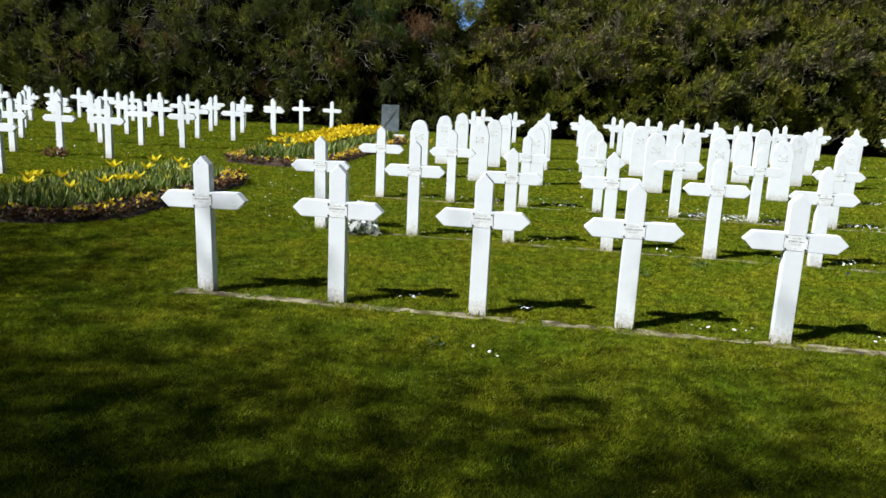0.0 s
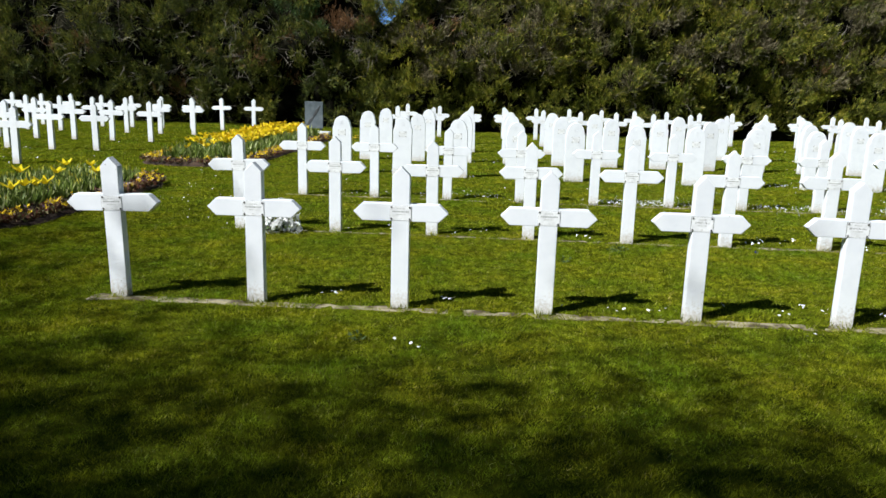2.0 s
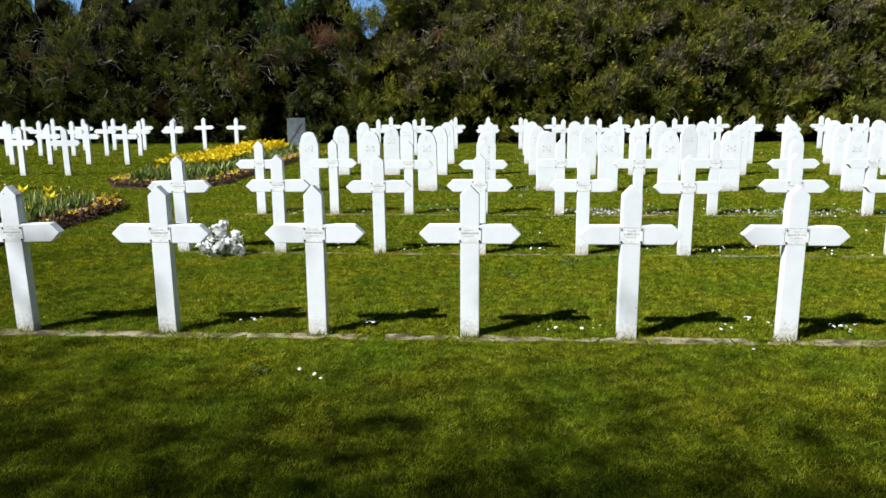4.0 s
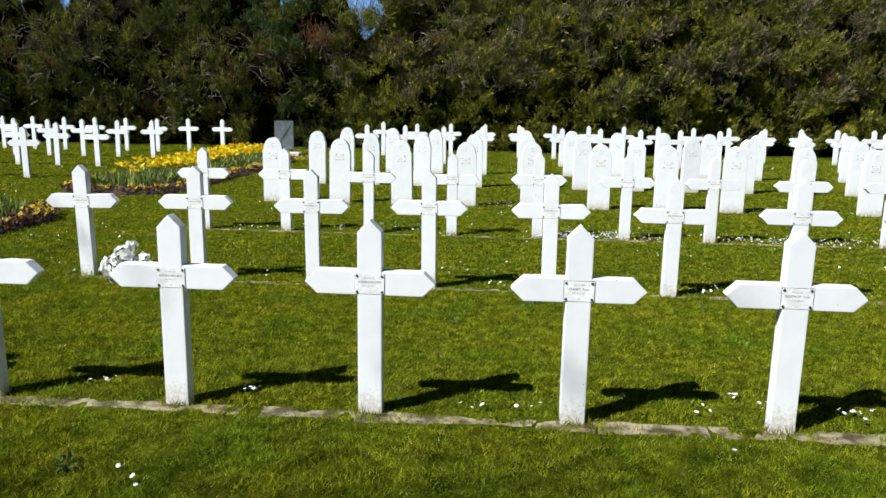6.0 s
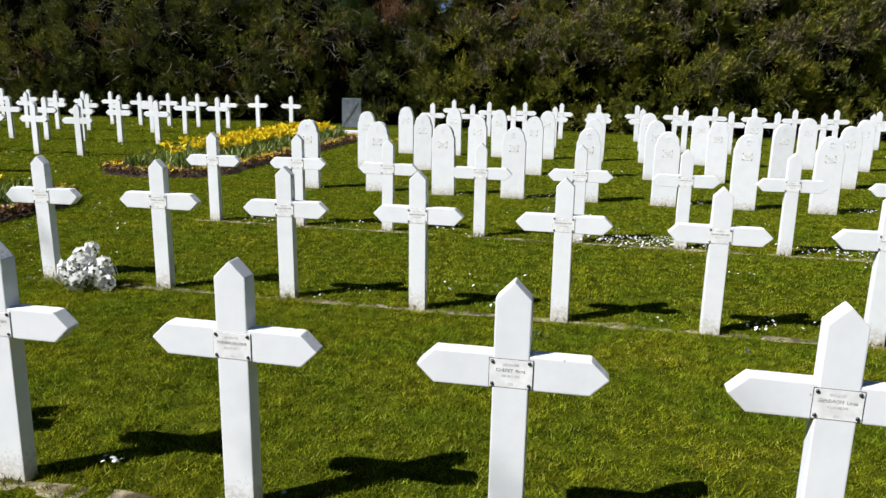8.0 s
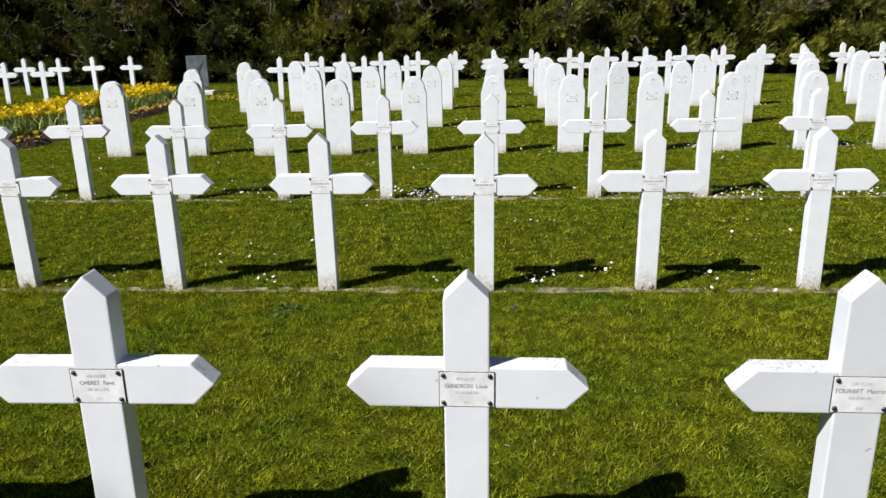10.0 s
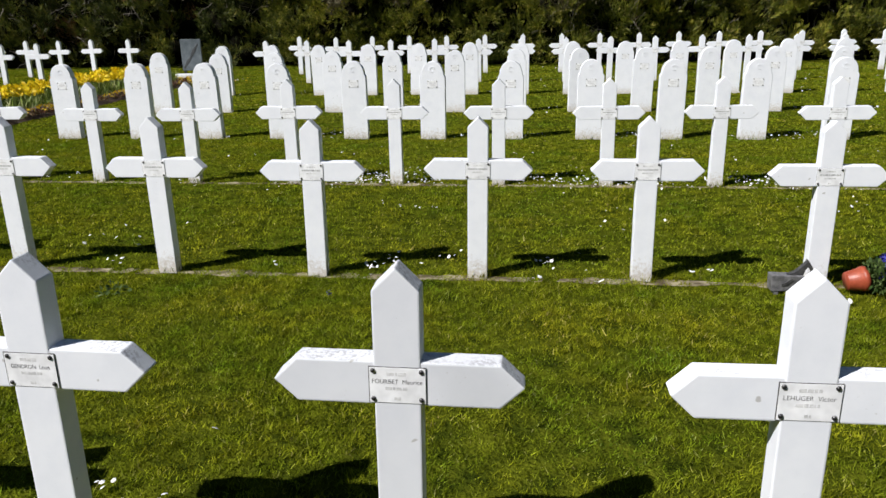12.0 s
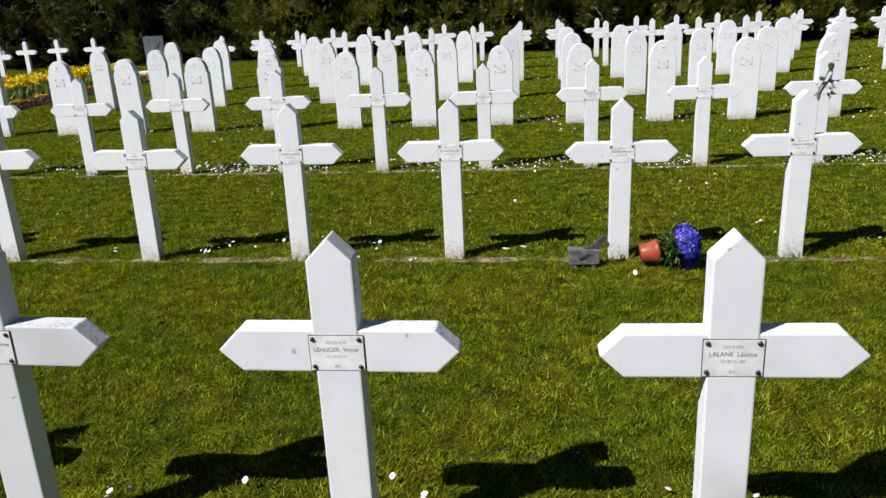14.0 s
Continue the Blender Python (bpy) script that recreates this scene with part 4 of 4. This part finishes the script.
made.append(sprays("dead_foliage", *patch([(-5.1, 3.45, 0.42, 34), (-10.8, 1.2, 0.35, 7), (-8.4, 2.2, 0.5, 7), (-14.5, 2.4, 0.7, 8), (-18.0, 1.5, 0.8, 8), (-6.6, 1.6, 0.5, 6)]), DEAD, thicket, 0.17, 18, "brown dead sprays"))
made.append(sprays("climbing_foliage", *patch([(-6.8, 4.6, 0.5, 18), (-5.7, 4.9, 0.45, 22), (-5.1, 5.0, 0.2, 10), (-6.3, 3.7, 0.2, 12), (-5.9, 3.2, 0.15, 6)]), IVY, thicket, 0.17, 40, "fresh green climbing shoots"))
made.append(twigs("bare_twigs", [(-1.3, 3.4, 0.6, 90), (0.4, 3.2, 0.6, 130), (2.0, 2.9, 0.6, 110), (6.5, 3.4, 1.2, 90), (10.5, 3.4, 1.2, 80), (5.5, 1.3, 0.8, 60), (9.0, 2.2, 1.2, 60), (13, 2, 1.5, 50), (3.5, 4.2, 1.5, 60)], hedge, TWIG, "bare grey twigs"))
made.append(twigs("bare_twigs", [(-4.4, 2.6, 0.5, 90), (-3.8, 4.1, 0.30, 34), (-5.2, 2.9, 0.6, 90), (-8, 3.0, 1.0, 90), (-11, 2.0, 1.3, 100), (-13, 3.4, 1.2, 110), (-16, 2.4, 1.5, 110), (-20, 2.2, 2.0, 100), (-9.5, 1.2, 1.2, 60)], thicket, TWIG, "bare grey branches"))
for ob in made:
    ob.matrix_parent_inverse = ob.parent.matrix_basis.inverted()


# ---- trees ----
def tree(x, y, height, spread, leaf_count, label, bare=False, seed=1):
    rng = np.random.default_rng(seed)
    thing = empty("tree", pose(x, y, 0), label, "tree")
    bm = bmesh.new()
    top = Vector((rng.normal(0, 0.3), rng.normal(0, 0.3), height * 0.8))
    pts = [Vector((0, 0, -0.1)), Vector((0.05, 0.02, height * 0.25)), Vector((top.x * 0.5, top.y * 0.5, height * 0.5)), top]
    girth = 0.012 if bare else 0.026
    tube(bm, pts, [height * girth, height * girth * 0.8, height * girth * 0.55, 0.03], 9)
    part("trunk", bm, BARK, thing)
    tips = []
    for k in range(22):
        z = height * rng.uniform(0.5, 0.8)
        p = Vector((top.x * z / top.z, top.y * z / top.z, z))
        a = rng.uniform(0, 2 * math.pi)
        d = Vector((math.cos(a), math.sin(a), rng.uniform(0.15, 0.9) * (1.0 if bare else 0.55))).normalized()
        reach = spread * rng.uniform(0.6, 1.0)
        line = [p]
        for _ in range(4):
            d = (d + Vector((rng.normal(0, 0.2), rng.normal(0, 0.2), rng.normal(0.05, 0.2)))).normalized()
            line.append(line[-1] + d * reach / 4)
        limbs = bmesh.new()
        tube(limbs, line, [g * (0.4 if bare else 1.0) for g in (0.07, 0.055, 0.04, 0.028, 0.012)], 5)
        tips += line[2:]
        if bare:
            for q in line[1:]:
                for _ in range(4):
                    e = Vector((rng.normal(0, 1), rng.normal(0, 1), rng.normal(0.6, 0.6))).normalized()
                    tube(limbs, [q, q + e * 0.45, q + e * 0.8 + Vector((0, 0, 0.15))], [0.012, 0.008, 0.004], 4)
        part("limb", limbs, BARK, thing)
    if leaf_count:
        c = np.array([list(p) for p in tips])
        pick = rng.integers(0, len(c), leaf_count)
        places = c[pick] + rng.normal(0, spread * 0.26, (leaf_count, 3))
        v, f = leaves(places, rng.normal(size=(leaf_count, 3)), rng.uniform(0.10, 0.18, leaf_count), rng.uniform(0.06, 0.11, leaf_count))
        triangles("crown", v, f, TREE_LEAF, thing, "loose crown of small leaves")
    return thing


TREES = ((-14.2, -1.7, 15.0, 3.1, 10500), (-12.7, -5.0, 15.0, 3.1, 12500), (-10.2, -5.6, 15.0, 3.1, 17000), (-7.6, -6.5, 15.0, 3.1, 23000),
         (-4.9, -6.9, 15.0, 3.1, 23000), (-2.2, -7.4, 15.0, 3.1, 21000), (0.6, -7.8, 15.0, 3.1, 14000))
for k, (x, y, h, s, n) in enumerate(TREES):
    tree(x, y, h, s, n, "leafy tree that shades the edge of the lawn", False, 60 + k)
for k, (x, y, h) in enumerate(((-6.6, 38.5, 7.0), (-9.0, 34.5, 9.0), (-15.0, 34.0, 9.5))):
    tree(x, y, h, 2.6, 0, "bare tree standing behind the hedge", True, 80 + k)


# ---- clear sky far beyond the gap in the hedge ----
far_sky, t, b = material("far_sky", 1.0, spec=0.0)
b.inputs["Base Color"].default_value = (0.0, 0.0, 0.0, 1)
b.inputs["Emission Color"].default_value, b.inputs["Emission Strength"].default_value = (0.13, 0.28, 0.53, 1), 1.0
bm = bmesh.new()
bm.faces.new([bm.verts.new(p) for p in ((-75, 92, -0.5), (12, 92, -0.5), (12, 92, 26), (-75, 92, 26))])
tagged(finish("backdrop", bm, far_sky), "clear blue spring sky far beyond the hedge", "sky", kind="structure")


# ---- unseen hedges added to close the place and cut sky light ----
def far_hedge(x0, y0, x1, y1, height):
    """An unseen clipped hedge, added round the cemetery: a shade-black core under leaf sprays."""
    run = Vector((x1 - x0, y1 - y0, 0))
    length = run.length
    turn = math.degrees(math.atan2(run.y, run.x))
    thing = empty("sky_block_hedge", pose(x0, y0, 0, 0, 0, turn), "unseen tall clipped evergreen hedge added to cut the sky's fill light", "hedge", kind="structure")
    # plain block in the same black, for shade between the leaves
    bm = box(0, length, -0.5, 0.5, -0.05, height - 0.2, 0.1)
    part("inner_shade", bm, SHADE_CORE, thing)
    n = int(length * height * 45)
    x, z = rng.uniform(0, length, n), rng.uniform(0.05, height, n)
    side = rng.choice([-1.0, 1.0], n)
    y = side * (0.58 + 0.15 * smooth_noise(x, z, 60, 1.3))
    ways = np.stack([rng.normal(0, 0.6, n), side * rng.uniform(0.3, 1.0, n), rng.normal(0.3, 0.5, n)], 1)
    v, f = leaves(np.stack([x, y, z], 1), ways, rng.uniform(0.15, 0.35, n), rng.uniform(0.08, 0.16, n))
    triangles("foliage", v, f, CONIFER_DARK, thing)


far_hedge(-28, -9, -28, 27.5, 5.5)
far_hedge(22, 27.5, 22, -9, 5.5)
far_hedge(22, -9, -28, -9, 5.5)
